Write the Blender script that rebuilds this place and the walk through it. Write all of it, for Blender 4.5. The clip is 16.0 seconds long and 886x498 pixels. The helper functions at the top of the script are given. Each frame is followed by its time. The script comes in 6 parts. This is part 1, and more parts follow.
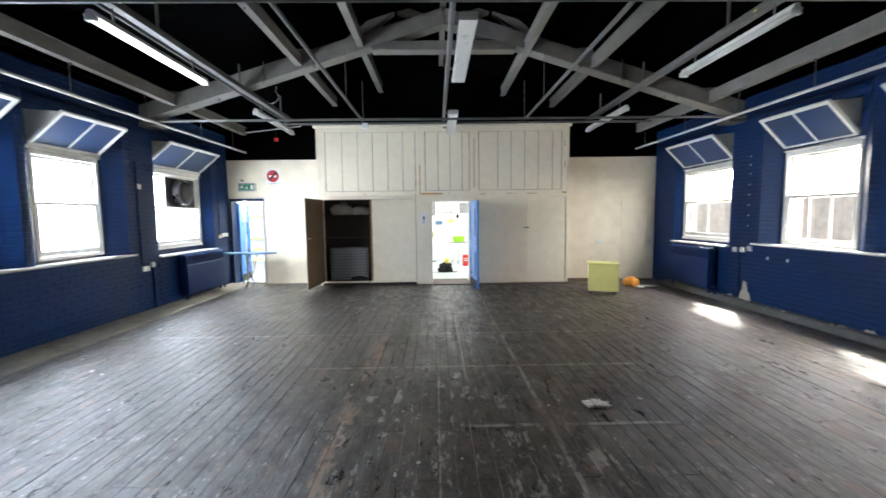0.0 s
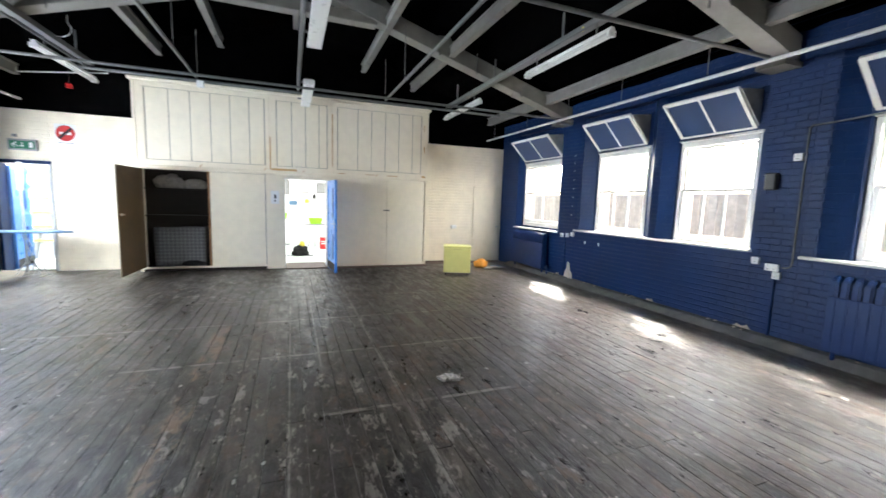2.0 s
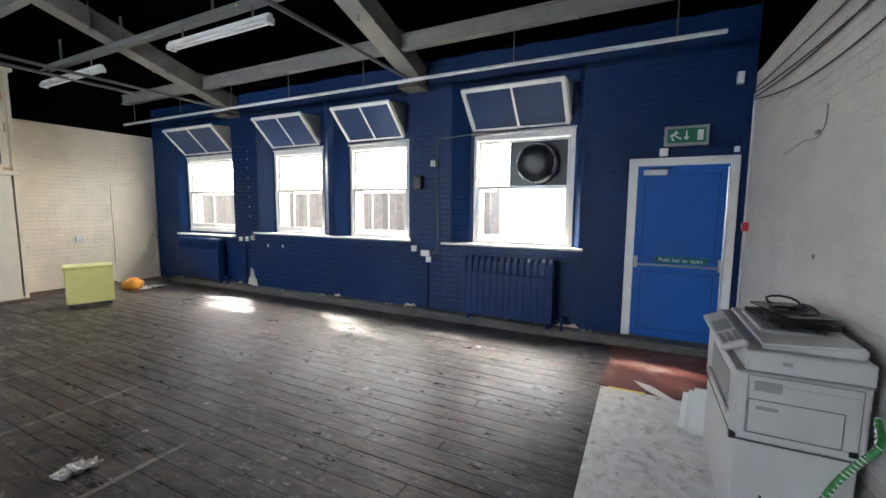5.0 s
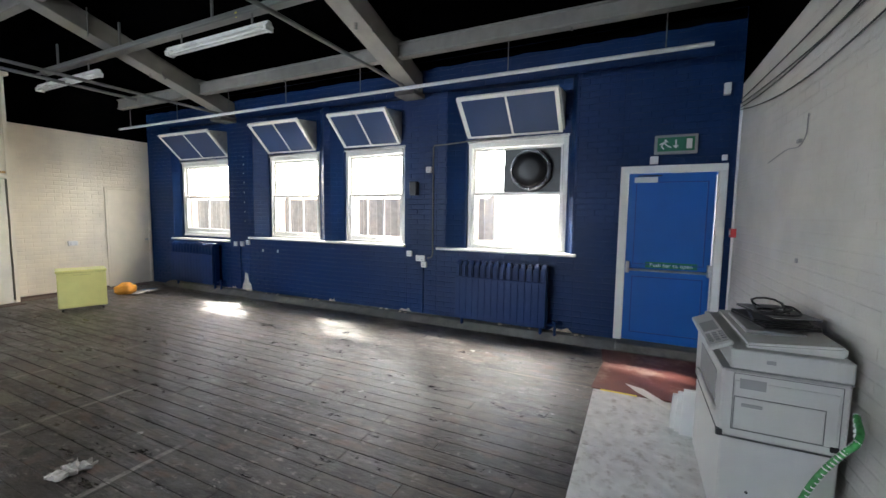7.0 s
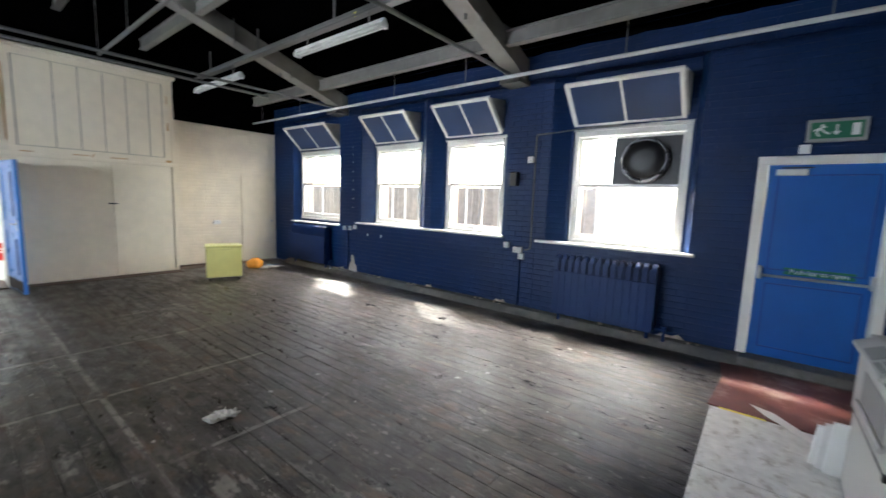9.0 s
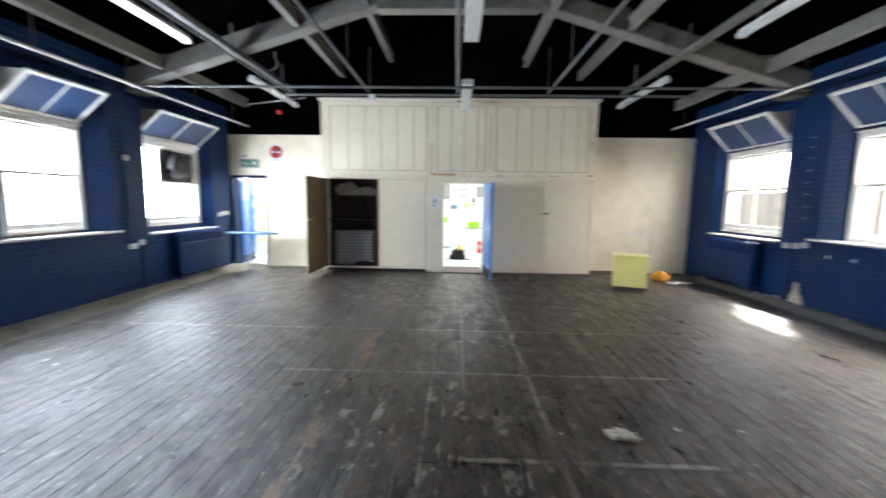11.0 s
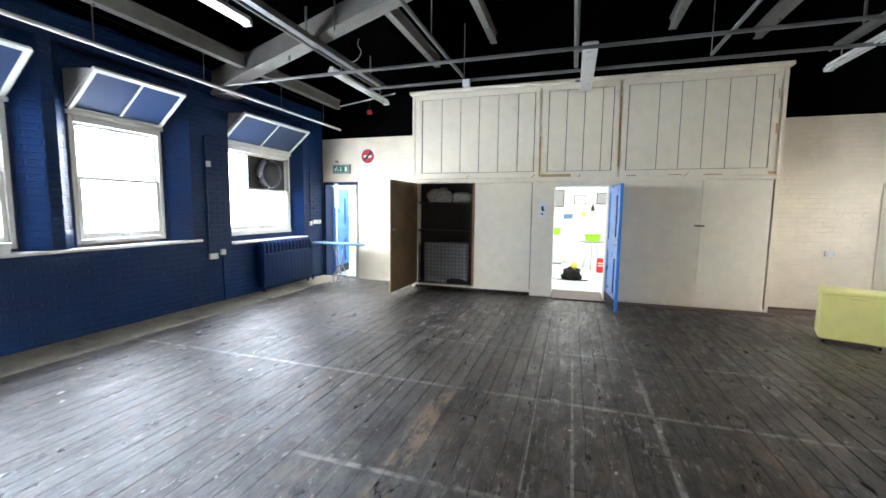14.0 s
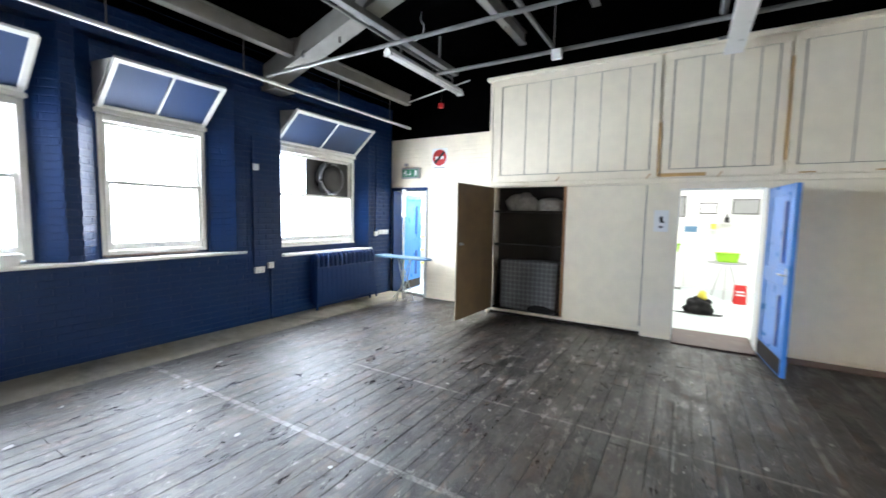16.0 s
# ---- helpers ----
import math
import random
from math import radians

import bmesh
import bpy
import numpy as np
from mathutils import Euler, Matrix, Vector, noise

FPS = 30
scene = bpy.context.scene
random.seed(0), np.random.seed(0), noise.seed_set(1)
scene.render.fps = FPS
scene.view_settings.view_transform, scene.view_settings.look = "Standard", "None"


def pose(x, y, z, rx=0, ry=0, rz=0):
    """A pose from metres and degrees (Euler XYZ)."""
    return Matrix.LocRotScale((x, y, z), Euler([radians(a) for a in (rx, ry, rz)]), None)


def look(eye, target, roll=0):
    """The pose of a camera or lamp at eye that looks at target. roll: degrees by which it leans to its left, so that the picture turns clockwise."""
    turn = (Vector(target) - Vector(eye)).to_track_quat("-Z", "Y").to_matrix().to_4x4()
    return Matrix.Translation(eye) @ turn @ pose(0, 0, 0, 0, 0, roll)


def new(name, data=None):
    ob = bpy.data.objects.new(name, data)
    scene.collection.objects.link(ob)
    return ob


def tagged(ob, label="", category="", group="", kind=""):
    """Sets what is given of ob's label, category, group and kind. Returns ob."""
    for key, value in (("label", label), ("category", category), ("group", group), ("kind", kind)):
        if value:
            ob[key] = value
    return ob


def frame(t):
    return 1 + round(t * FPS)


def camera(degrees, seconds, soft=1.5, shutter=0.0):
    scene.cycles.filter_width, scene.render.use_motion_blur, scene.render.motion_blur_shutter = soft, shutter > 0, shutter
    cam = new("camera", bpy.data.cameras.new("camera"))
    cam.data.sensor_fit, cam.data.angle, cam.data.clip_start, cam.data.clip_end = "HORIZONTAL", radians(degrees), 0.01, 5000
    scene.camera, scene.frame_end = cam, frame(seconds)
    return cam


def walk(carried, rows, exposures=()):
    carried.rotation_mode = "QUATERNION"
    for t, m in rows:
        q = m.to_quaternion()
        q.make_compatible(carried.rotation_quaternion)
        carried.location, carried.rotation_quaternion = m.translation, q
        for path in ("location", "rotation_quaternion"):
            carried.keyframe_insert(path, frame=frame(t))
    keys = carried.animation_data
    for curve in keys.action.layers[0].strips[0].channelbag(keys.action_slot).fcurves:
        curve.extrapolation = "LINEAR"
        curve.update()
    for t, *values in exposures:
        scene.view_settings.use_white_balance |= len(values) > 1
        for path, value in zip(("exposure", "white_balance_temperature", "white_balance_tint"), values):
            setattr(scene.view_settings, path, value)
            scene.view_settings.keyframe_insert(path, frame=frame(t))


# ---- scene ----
cam = camera(95.7, 16.0, shutter=0.5)
PATH = [
    (0, (0.075, 1.379, 1.632), (0.108, 3.372, 1.469), -0.7),
    (0.5, (0.084, 1.368, 1.622), (0.335, 3.344, 1.45), -0.1),
    (1, (0.091, 1.372, 1.621), (0.534, 3.315, 1.449), 1.1),
    (1.5, (0.079, 1.406, 1.596), (0.653, 3.313, 1.414), 1.8),
    (2, (0.111, 1.475, 1.587), (0.817, 3.332, 1.353), 1.8),
    (2.5, (0.213, 1.579, 1.608), (1.131, 3.342, 1.386), 1.3),
    (3, (0.301, 1.647, 1.621), (1.454, 3.254, 1.326), 2.3),
    (3.5, (0.353, 1.747, 1.606), (1.74, 3.157, 1.312), 2.1),
    (4, (0.37, 1.756, 1.601), (1.943, 2.964, 1.342), 1.6),
    (4.5, (0.391, 1.719, 1.597), (2.081, 2.762, 1.363), 0.7),
    (5, (0.382, 1.696, 1.598), (2.163, 2.582, 1.39), 0.4),
    (7.5, (0.311, 1.68, 1.574), (2.106, 2.545, 1.407), 0.7),
    (8, (0.296, 1.692, 1.585), (2.064, 2.611, 1.413), 0.5),
    (10.5, (0.245, 1.969, 1.628), (0.783, 3.874, 1.341), 1.9),
    (11, (0.272, 2.067, 1.582), (0.209, 4.052, 1.346), 0.8),
    (11.5, (0.314, 2.247, 1.489), (-0.301, 4.129, 1.206), 0.8),
    (12, (0.363, 2.456, 1.492), (-0.484, 4.242, 1.186), 0.7),
    (12.5, (0.396, 2.679, 1.521), (-0.283, 4.541, 1.25), 0.5),
    (13, (0.324, 2.953, 1.539), (-0.39, 4.812, 1.346), -1.4),
    (13.5, (0.281, 3.24, 1.525), (-0.378, 5.116, 1.309), -1.5),
    (14, (0.298, 3.604, 1.554), (-0.309, 5.499, 1.357), 0.7),
    (14.5, (0.222, 3.969, 1.568), (-0.347, 5.879, 1.398), -0.1),
    (15, (0.161, 4.299, 1.579), (-0.381, 6.217, 1.415), -1.0),
    (15.5, (0.108, 4.643, 1.589), (-0.644, 6.489, 1.426), -0.8),
    (16, (0.059, 4.982, 1.576), (-0.968, 6.69, 1.414), 1.1),
]
walk(cam, [(t, look(eye, target, roll)) for t, eye, target, roll in PATH], [(0, 2.62), (1.5, 2.9), (3.5, 2.78), (5, 2.5), (8, 2.48), (10.5, 2.55), (11.5, 2.72), (12.5, 2.66), (14.5, 2.7), (16, 2.7)])

# light and gloss
SKY, SUN, WIN_L, WIN_R, TUBE, BACK = 0.13, 2.3, 18.5, 26.0, 0.6, 26.0
FLOOR_ROUGH, FLOOR_SPEC = 0.34, 1.15

# ---- world, sun, large lights ----
world = bpy.data.worlds.new("sky")
scene.world = world
world.use_nodes = True
wn = world.node_tree
sky = wn.nodes.new("ShaderNodeTexSky")
sky.sky_type = "NISHITA"
sky.sun_disc = False
sky.sun_elevation = radians(41.2)
sky.sun_rotation = radians(31.8)
wn.nodes["Background"].inputs["Strength"].default_value = SKY
wn.links.new(sky.outputs[0], wn.nodes["Background"].inputs["Color"])

sun = new("sun", bpy.data.lights.new("sun", "SUN"))
sun.data.energy = SUN
sun.data.angle = radians(5.0)
sun.data.color = (1.0, 0.95, 0.86)
sun.matrix_world = look((0, 0, 0), (-0.62, -1.0, -1.03))


def area_lamp(name, eye, target, w, h, watts, colour=(1, 1, 1)):
    ob = new(name, bpy.data.lights.new(name, "AREA"))
    ob.data.shape = "RECTANGLE"
    ob.data.size, ob.data.size_y, ob.data.energy, ob.data.color = w, h, watts, colour
    ob.matrix_world = look(eye, target)
    return ob


# ---- the plan ----
XL, XR = -5.03, 5.57          # side walls, inner face of the piers and of the lower wall
UL, UR = -5.19, 5.69          # upper wall between the piers
GL, GR = -5.21, 5.72          # window frames
YN, YF, YC = 0.74, 11.40, 11.00   # near wall, far wall, cupboard front
RIDGE_X, RIDGE_Z, SLOPE = 0.25, 5.20, 0.302
PAINT_Z = 3.05
BLACK_Z = 3.635
LEFT_WINDOWS = [(5.12, 6.22, "plain"), (6.74, 7.84, "plain"), (8.86, 10.52, "fan")]
RIGHT_WINDOWS = [(2.50, 3.88, "fan"), (4.92, 6.08, "triple"), (6.62, 7.84, "broken"), (8.86, 10.46, "double")]
WZ0, WZ1 = 1.09, 2.58

for y0, y1, _ in LEFT_WINDOWS:
    area_lamp("window_light", (GL - 0.205, (y0 + y1) / 2, 1.81), (0, (y0 + y1) / 2, 1.2), y1 - y0 - 0.16, 1.36, WIN_L * (y1 - y0), (0.78, 0.875, 1.0))
LAMP_GAIN = {"fan": 1.35, "triple": 1.15, "broken": 0.9, "double": 0.45}   # gain of each added outside lamp, tuned to the room's brightness
for y0, y1, style in RIGHT_WINDOWS:
    area_lamp("window_light", (GR + 0.75, (y0 + y1) / 2, 2.75), (1.5, (y0 + y1) / 2, 0.0), y1 - y0, 0.9, WIN_R * LAMP_GAIN[style] * (y1 - y0), (1.0, 0.95, 0.88))


# ---- materials ----
def material(name, base, rough=0.6, metal=0.0, var=0.12, scale=6.0, bump=0.06, bscale=40.0, dist=0.003, second=None, second_scale=1.3, second_amount=0.5, coat=0.0, rough_var=0.1, per_object=0.0):
    m = bpy.data.materials.new(name)
    m.use_nodes = True
    nt = m.node_tree
    N, L = nt.nodes, nt.links
    b = N["Principled BSDF"]
    geo = N.new("ShaderNodeNewGeometry")
    n1 = N.new("ShaderNodeTexNoise")
    n1.inputs["Scale"].default_value, n1.inputs["Detail"].default_value = scale, 6
    L.new(geo.outputs["Position"], n1.inputs["Vector"])
    n2 = N.new("ShaderNodeTexNoise")
    n2.inputs["Scale"].default_value, n2.inputs["Detail"].default_value = bscale, 4
    L.new(geo.outputs["Position"], n2.inputs["Vector"])
    r = N.new("ShaderNodeMapRange")
    r.inputs["From Min"].default_value, r.inputs["From Max"].default_value = 0.25, 0.75
    r.inputs["To Min"].default_value, r.inputs["To Max"].default_value = 1 - var, 1 + var
    L.new(n1.outputs["Fac"], r.inputs["Value"])
    mul = N.new("ShaderNodeVectorMath")
    mul.operation = "SCALE"
    mul.inputs[0].default_value = base
    L.new(r.outputs[0], mul.inputs["Scale"])
    colour = mul.outputs[0]
    if second:
        n3 = N.new("ShaderNodeTexNoise")
        n3.inputs["Scale"].default_value, n3.inputs["Detail"].default_value = second_scale, 9
        n3.inputs["Roughness"].default_value = 0.65
        L.new(geo.outputs["Position"], n3.inputs["Vector"])
        r3 = N.new("ShaderNodeMapRange")
        r3.inputs["From Min"].default_value, r3.inputs["From Max"].default_value = 0.52, 0.68
        r3.inputs["To Max"].default_value = second_amount
        L.new(n3.outputs["Fac"], r3.inputs["Value"])
        mix = N.new("ShaderNodeMix")
        mix.data_type = "RGBA"
        L.new(r3.outputs[0], mix.inputs["Factor"])
        L.new(colour, mix.inputs[6])
        mix.inputs[7].default_value = (*second, 1)
        colour = mix.outputs[2]
    if per_object:
        info = N.new("ShaderNodeObjectInfo")
        ro = N.new("ShaderNodeMapRange")
        ro.inputs["To Min"].default_value, ro.inputs["To Max"].default_value = 1 - per_object, 1 + per_object
        L.new(info.outputs["Random"], ro.inputs["Value"])
        mo = N.new("ShaderNodeVectorMath")
        mo.operation = "SCALE"
        L.new(colour, mo.inputs[0])
        L.new(ro.outputs[0], mo.inputs["Scale"])
        colour = mo.outputs[0]
    L.new(colour, b.inputs["Base Color"])
    rr = N.new("ShaderNodeMapRange")
    rr.inputs["To Min"].default_value, rr.inputs["To Max"].default_value = max(0.03, rough - rough_var), min(1, rough + rough_var)
    L.new(n1.outputs["Fac"], rr.inputs["Value"])
    L.new(rr.outputs[0], b.inputs["Roughness"])
    b.inputs["Metallic"].default_value = metal
    b.inputs["Coat Weight"].default_value = coat
    if bump:
        bp = N.new("ShaderNodeBump")
        bp.inputs["Strength"].default_value, bp.inputs["Distance"].default_value = bump, dist
        L.new(n2.outputs["Fac"], bp.inputs["Height"])
        L.new(bp.outputs[0], b.inputs["Normal"])
    return m


def glowing(name, colour, strength):
    m = bpy.data.materials.new(name)
    m.use_nodes = True
    b = m.node_tree.nodes["Principled BSDF"]
    b.inputs["Base Color"].default_value = (*colour, 1)
    b.inputs["Emission Color"].default_value = (*colour, 1)
    b.inputs["Emission Strength"].default_value = strength
    return m


def glass_material(name, tint=(1, 1, 1), rough=0.0):
    m = bpy.data.materials.new(name)
    m.use_nodes = True
    b = m.node_tree.nodes["Principled BSDF"]
    b.inputs["Base Color"].default_value = (*tint, 1)
    b.inputs["Roughness"].default_value = rough
    b.inputs["Transmission Weight"].default_value = 1.0
    b.inputs["IOR"].default_value = 1.1
    return m


def painted_brick(name, base, mortar_dark=0.75, rough=0.38, swap=True, chips=None, bump=0.7):
    """Gloss or matt paint over brick: courses show as soft relief."""
    m = material(name, base, rough=rough, var=0.10, scale=3.0, bump=0, second=chips, second_scale=2.2, second_amount=0.35)
    nt = m.node_tree
    N, L = nt.nodes, nt.links
    geo = N.new("ShaderNodeNewGeometry")
    fine = N.new("ShaderNodeTexNoise")
    fine.inputs["Scale"].default_value, fine.inputs["Detail"].default_value = 55, 4
    L.new(geo.outputs["Position"], fine.inputs["Vector"])
    mixh = N.new("ShaderNodeMath")
    mixh.operation = "MULTIPLY_ADD"
    mixh.inputs[1].default_value = 1.0
    L.new(fine.outputs["Fac"], mixh.inputs[0])
    mixh.inputs[2].default_value = 0.0
    bp = N.new("ShaderNodeBump")
    bp.inputs["Strength"].default_value, bp.inputs["Distance"].default_value = bump, 0.006
    L.new(mixh.outputs[0], bp.inputs["Height"])
    L.new(bp.outputs[0], N["Principled BSDF"].inputs["Normal"])
    return m


def floor_material():
    """Old dark-stained boards: worn grey patches, bare brown streaks, flecks of paint and faint court lines."""
    m = bpy.data.materials.new("worn_floorboard")
    m.use_nodes = True
    nt = m.node_tree
    N, L = nt.nodes, nt.links
    b = N["Principled BSDF"]
    geo = N.new("ShaderNodeNewGeometry")
    sep = N.new("ShaderNodeSeparateXYZ")
    L.new(geo.outputs["Position"], sep.inputs[0])
    info = N.new("ShaderNodeObjectInfo")
    isl = N.new("ShaderNodeMath")
    isl.operation = "ADD"
    L.new(info.outputs["Random"], isl.inputs[0])
    L.new(geo.outputs["Random Per Island"], isl.inputs[1])
    frac = N.new("ShaderNodeMath")
    frac.operation = "FRACT"
    L.new(isl.outputs[0], frac.inputs[0])

    def math(op, a, c=None, d=None):
        n = N.new("ShaderNodeMath")
        n.operation = op
        for i, v in enumerate((a, c, d)):
            if v is None:
                continue
            if isinstance(v, (int, float)):
                n.inputs[i].default_value = v
            else:
                L.new(v, n.inputs[i])
        return n.outputs[0]

    def noise_at(sx, sy, detail=6, rough=0.6, off=None):
        com = N.new("ShaderNodeCombineXYZ")
        L.new(math("MULTIPLY", sep.outputs["X"], sx), com.inputs["X"])
        L.new(math("MULTIPLY", sep.outputs["Y"], sy), com.inputs["Y"])
        if off is not None:
            L.new(off, com.inputs["Z"])
        n = N.new("ShaderNodeTexNoise")
        n.inputs["Scale"].default_value = 1.0
        n.inputs["Detail"].default_value = detail
        n.inputs["Roughness"].default_value = rough
        L.new(com.outputs[0], n.inputs["Vector"])
        return n.outputs["Fac"]

    def ramp(v, lo, hi, a=0.0, c=1.0):
        n = N.new("ShaderNodeMapRange")
        n.interpolation_type = "SMOOTHSTEP"
        for k, q in zip(("From Min", "From Max", "To Min", "To Max"), (lo, hi, a, c)):
            n.inputs[k].default_value = q
        L.new(v, n.inputs["Value"])
        return n.outputs[0]

    def blend(f, a, c):
        n = N.new("ShaderNodeMix")
        n.data_type = "RGBA"
        L.new(f, n.inputs["Factor"])
        for i, v in ((6, a), (7, c)):
            if isinstance(v, tuple):
                n.inputs[i].default_value = (*v, 1)
            else:
                L.new(v, n.inputs[i])
        return n.outputs[2]

    off = math("MULTIPLY", frac.outputs[0], 37.0)
    grain = noise_at(48, 2.2, 5, 0.6, off)
    wear = noise_at(7.5, 2.6, 10, 0.72, math("MULTIPLY", frac.outputs[0], 2.0))
    large = noise_at(0.7, 0.45, 4, 0.5)
    streak = noise_at(24, 2.4, 8, 0.7, off)
    spots = noise_at(18, 8, 8, 0.75)
    fleck = noise_at(26, 13, 3, 0.55)
    col = blend(ramp(grain, 0.3, 0.7), (0.009, 0.0078, 0.0072), (0.030, 0.0255, 0.023))
    col = blend(ramp(frac.outputs[0], 0.0, 1.0, 0.0, 0.6), col, (0.062, 0.048, 0.040))
    grey = math("MULTIPLY", ramp(wear, 0.51, 0.60), ramp(large, 0.30, 0.62, 0.30, 0.75))
    grey = math("MAXIMUM", grey, math("MULTIPLY", ramp(streak, 0.53, 0.67), ramp(large, 0.28, 0.60, 0.3, 0.8)))
    col = blend(math("MULTIPLY", grey, 0.9), col, (0.172, 0.148, 0.127))
    col = blend(math("MULTIPLY", ramp(spots, 0.575, 0.615), 0.85), col, (0.28, 0.255, 0.23))
    # bare brown timber down one run of boards
    dx = math("ABSOLUTE", math("ADD", sep.outputs["X"], 0.66))
    run = math("MULTIPLY", ramp(dx, 0.05, 0.11, 1.0, 0.0), ramp(wear, 0.42, 0.52))
    stain = math("MULTIPLY", ramp(dx, 0.12, 0.42, 1.0, 0.0), ramp(sep.outputs["Y"], 6.6, 7.0, 1.0, 0.0))
    stain = math("MULTIPLY", stain, ramp(noise_at(3.0, 1.2, 6, 0.65), 0.38, 0.58))
    col = blend(math("MULTIPLY", stain, 0.8), col, (0.013, 0.009, 0.007))
    run = math("MULTIPLY", run, ramp(sep.outputs["Y"], 6.7, 6.9, 1.0, 0.0))
    run = math("MULTIPLY", run, ramp(noise_at(4.0, 1.6, 5, 0.6), 0.44, 0.52))
    col = blend(math("MULTIPLY", run, 0.9), col, (0.26, 0.175, 0.115))
    brown = math("MULTIPLY", ramp(noise_at(2.3, 0.5, 6, 0.6), 0.60, 0.72), 0.4)
    col = blend(brown, col, (0.14, 0.085, 0.055))
    blot = noise_at(6.5, 4.0, 7, 0.65)
    col = blend(math("MULTIPLY", ramp(blot, 0.53, 0.62), 0.8), col, (0.012, 0.010, 0.009))
    col = blend(math("MULTIPLY", ramp(noise_at(8.0, 3.0, 6, 0.6, off), 0.56, 0.66), 0.65), col, (0.125, 0.072, 0.045))
    # worn court lines
    lines = None
    for axis, at, half, lo, hi in (("Y", 6.87, 0.022, -4.6, 3.1), ("Y", 5.63, 0.020, -1.4, 2.5), ("Y", 4.38, 0.020, 0.2, 2.0), ("Y", 8.06, 0.014, -3.0, 2.7), ("X", 0.95, 0.020, 2.4, 10.2), ("X", 0.08, 0.007, 3.0, 9.0), ("X", 0.36, 0.010, 5.2, 8.0)):
        other = "X" if axis == "Y" else "Y"
        d = math("ABSOLUTE", math("SUBTRACT", sep.outputs[axis], at))
        band = ramp(d, half * 0.7, half * 1.3, 1.0, 0.0)
        band = math("MULTIPLY", band, ramp(sep.outputs[other], lo, lo + 0.2))
        band = math("MULTIPLY", band, ramp(sep.outputs[other], hi - 0.2, hi, 1.0, 0.0))
        lines = band if lines is None else math("MAXIMUM", lines, band)
    lines = math("MULTIPLY", lines, ramp(noise_at(9, 9, 8, 0.7), 0.36, 0.60))
    lines = math("MULTIPLY", lines, ramp(noise_at(1.7, 1.7, 3, 0.5), 0.26, 0.44))
    col = blend(math("MULTIPLY", lines, 0.6), col, (0.46, 0.43, 0.395))
    # trampled patches where the stain has gone and pale filler shows
    for px, py, rad, amount in ((-0.05, 4.5, 1.1, 0.75), (-1.1, 9.0, 1.3, 0.6), (0.55, 6.9, 0.7, 0.7), (2.4, 8.2, 1.2, 0.4), (1.0, 3.4, 0.9, 0.45)):
        ax = math("SUBTRACT", sep.outputs["X"], px)
        ay = math("MULTIPLY", math("SUBTRACT", sep.outputs["Y"], py), 0.6)
        dist = math("SQRT", math("ADD", math("MULTIPLY", ax, ax), math("MULTIPLY", ay, ay)))
        patch = math("MULTIPLY", ramp(dist, rad * 0.3, rad, 1.0, 0.0), ramp(noise_at(9, 3.2, 8, 0.7, math("MULTIPLY", frac.outputs[0], 3.0)), 0.56, 0.62))
        col = blend(math("MULTIPLY", patch, amount), col, (0.50, 0.46, 0.42))
    drops = ramp(noise_at(11, 8, 2, 0.4), 0.745, 0.765)
    col = blend(drops, col, (0.52, 0.50, 0.48))
    # window light and shade put into the colour: darker mid-hall, lighter sides
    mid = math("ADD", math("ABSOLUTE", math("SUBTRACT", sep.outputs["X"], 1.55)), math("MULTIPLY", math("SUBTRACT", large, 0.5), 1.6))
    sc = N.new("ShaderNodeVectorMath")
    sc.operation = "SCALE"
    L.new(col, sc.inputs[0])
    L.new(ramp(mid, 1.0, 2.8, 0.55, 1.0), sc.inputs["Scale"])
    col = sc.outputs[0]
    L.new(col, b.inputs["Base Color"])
    rg = math("ADD", ramp(wear, 0.38, 0.62, FLOOR_ROUGH - 0.08, FLOOR_ROUGH + 0.16), ramp(spots, 0.4, 0.7, 0.0, 0.08))
    rg = math("ADD", rg, math("MULTIPLY", grey, 0.10))
    L.new(rg, b.inputs["Roughness"])
    # gloss is cut mid-hall by the same mask
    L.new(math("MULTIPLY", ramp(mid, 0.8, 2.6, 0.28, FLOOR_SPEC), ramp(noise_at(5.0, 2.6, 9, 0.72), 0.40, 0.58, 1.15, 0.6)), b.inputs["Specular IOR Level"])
    h = math("ADD", math("ADD", math("MULTIPLY", grain, 0.4), math("MULTIPLY", streak, 0.8)), math("MULTIPLY", wear, 1.2))
    bp = N.new("ShaderNodeBump")
    bp.inputs["Strength"].default_value, bp.inputs["Distance"].default_value = 0.85, 0.009
    L.new(h, bp.inputs["Height"])
    L.new(bp.outputs[0], b.inputs["Normal"])
    return m


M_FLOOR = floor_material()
M_BLUE = painted_brick("blue_painted_brick", (0.0026, 0.0230, 0.094), rough=0.42)
M_BLUE_FLAT = material("blue_gloss_paint", (0.0026, 0.0230, 0.094), rough=0.36, bump=0.05, bscale=30)
M_CREAM_BRICK = painted_brick("cream_painted_brick", (0.83, 0.75, 0.605), rough=0.55, bump=0.35)
M_GREY_BRICK = painted_brick("white_painted_brick", (0.60, 0.58, 0.535), rough=0.55, bump=0.5)
M_CREAM = material("cream_paint", (0.83, 0.75, 0.60), rough=0.5, var=0.05, second=(0.66, 0.59, 0.46), second_scale=1.6, second_amount=0.14, bump=0.12)
M_WHITE = material("white_gloss_paint", (0.78, 0.77, 0.73), rough=0.35, var=0.05, second=(0.6, 0.57, 0.5), second_scale=5, second_amount=0.25)
M_BLACK = material("black_ceiling_paint", (0.0014, 0.0014, 0.0015), rough=0.95, var=0.3, bump=0.3)
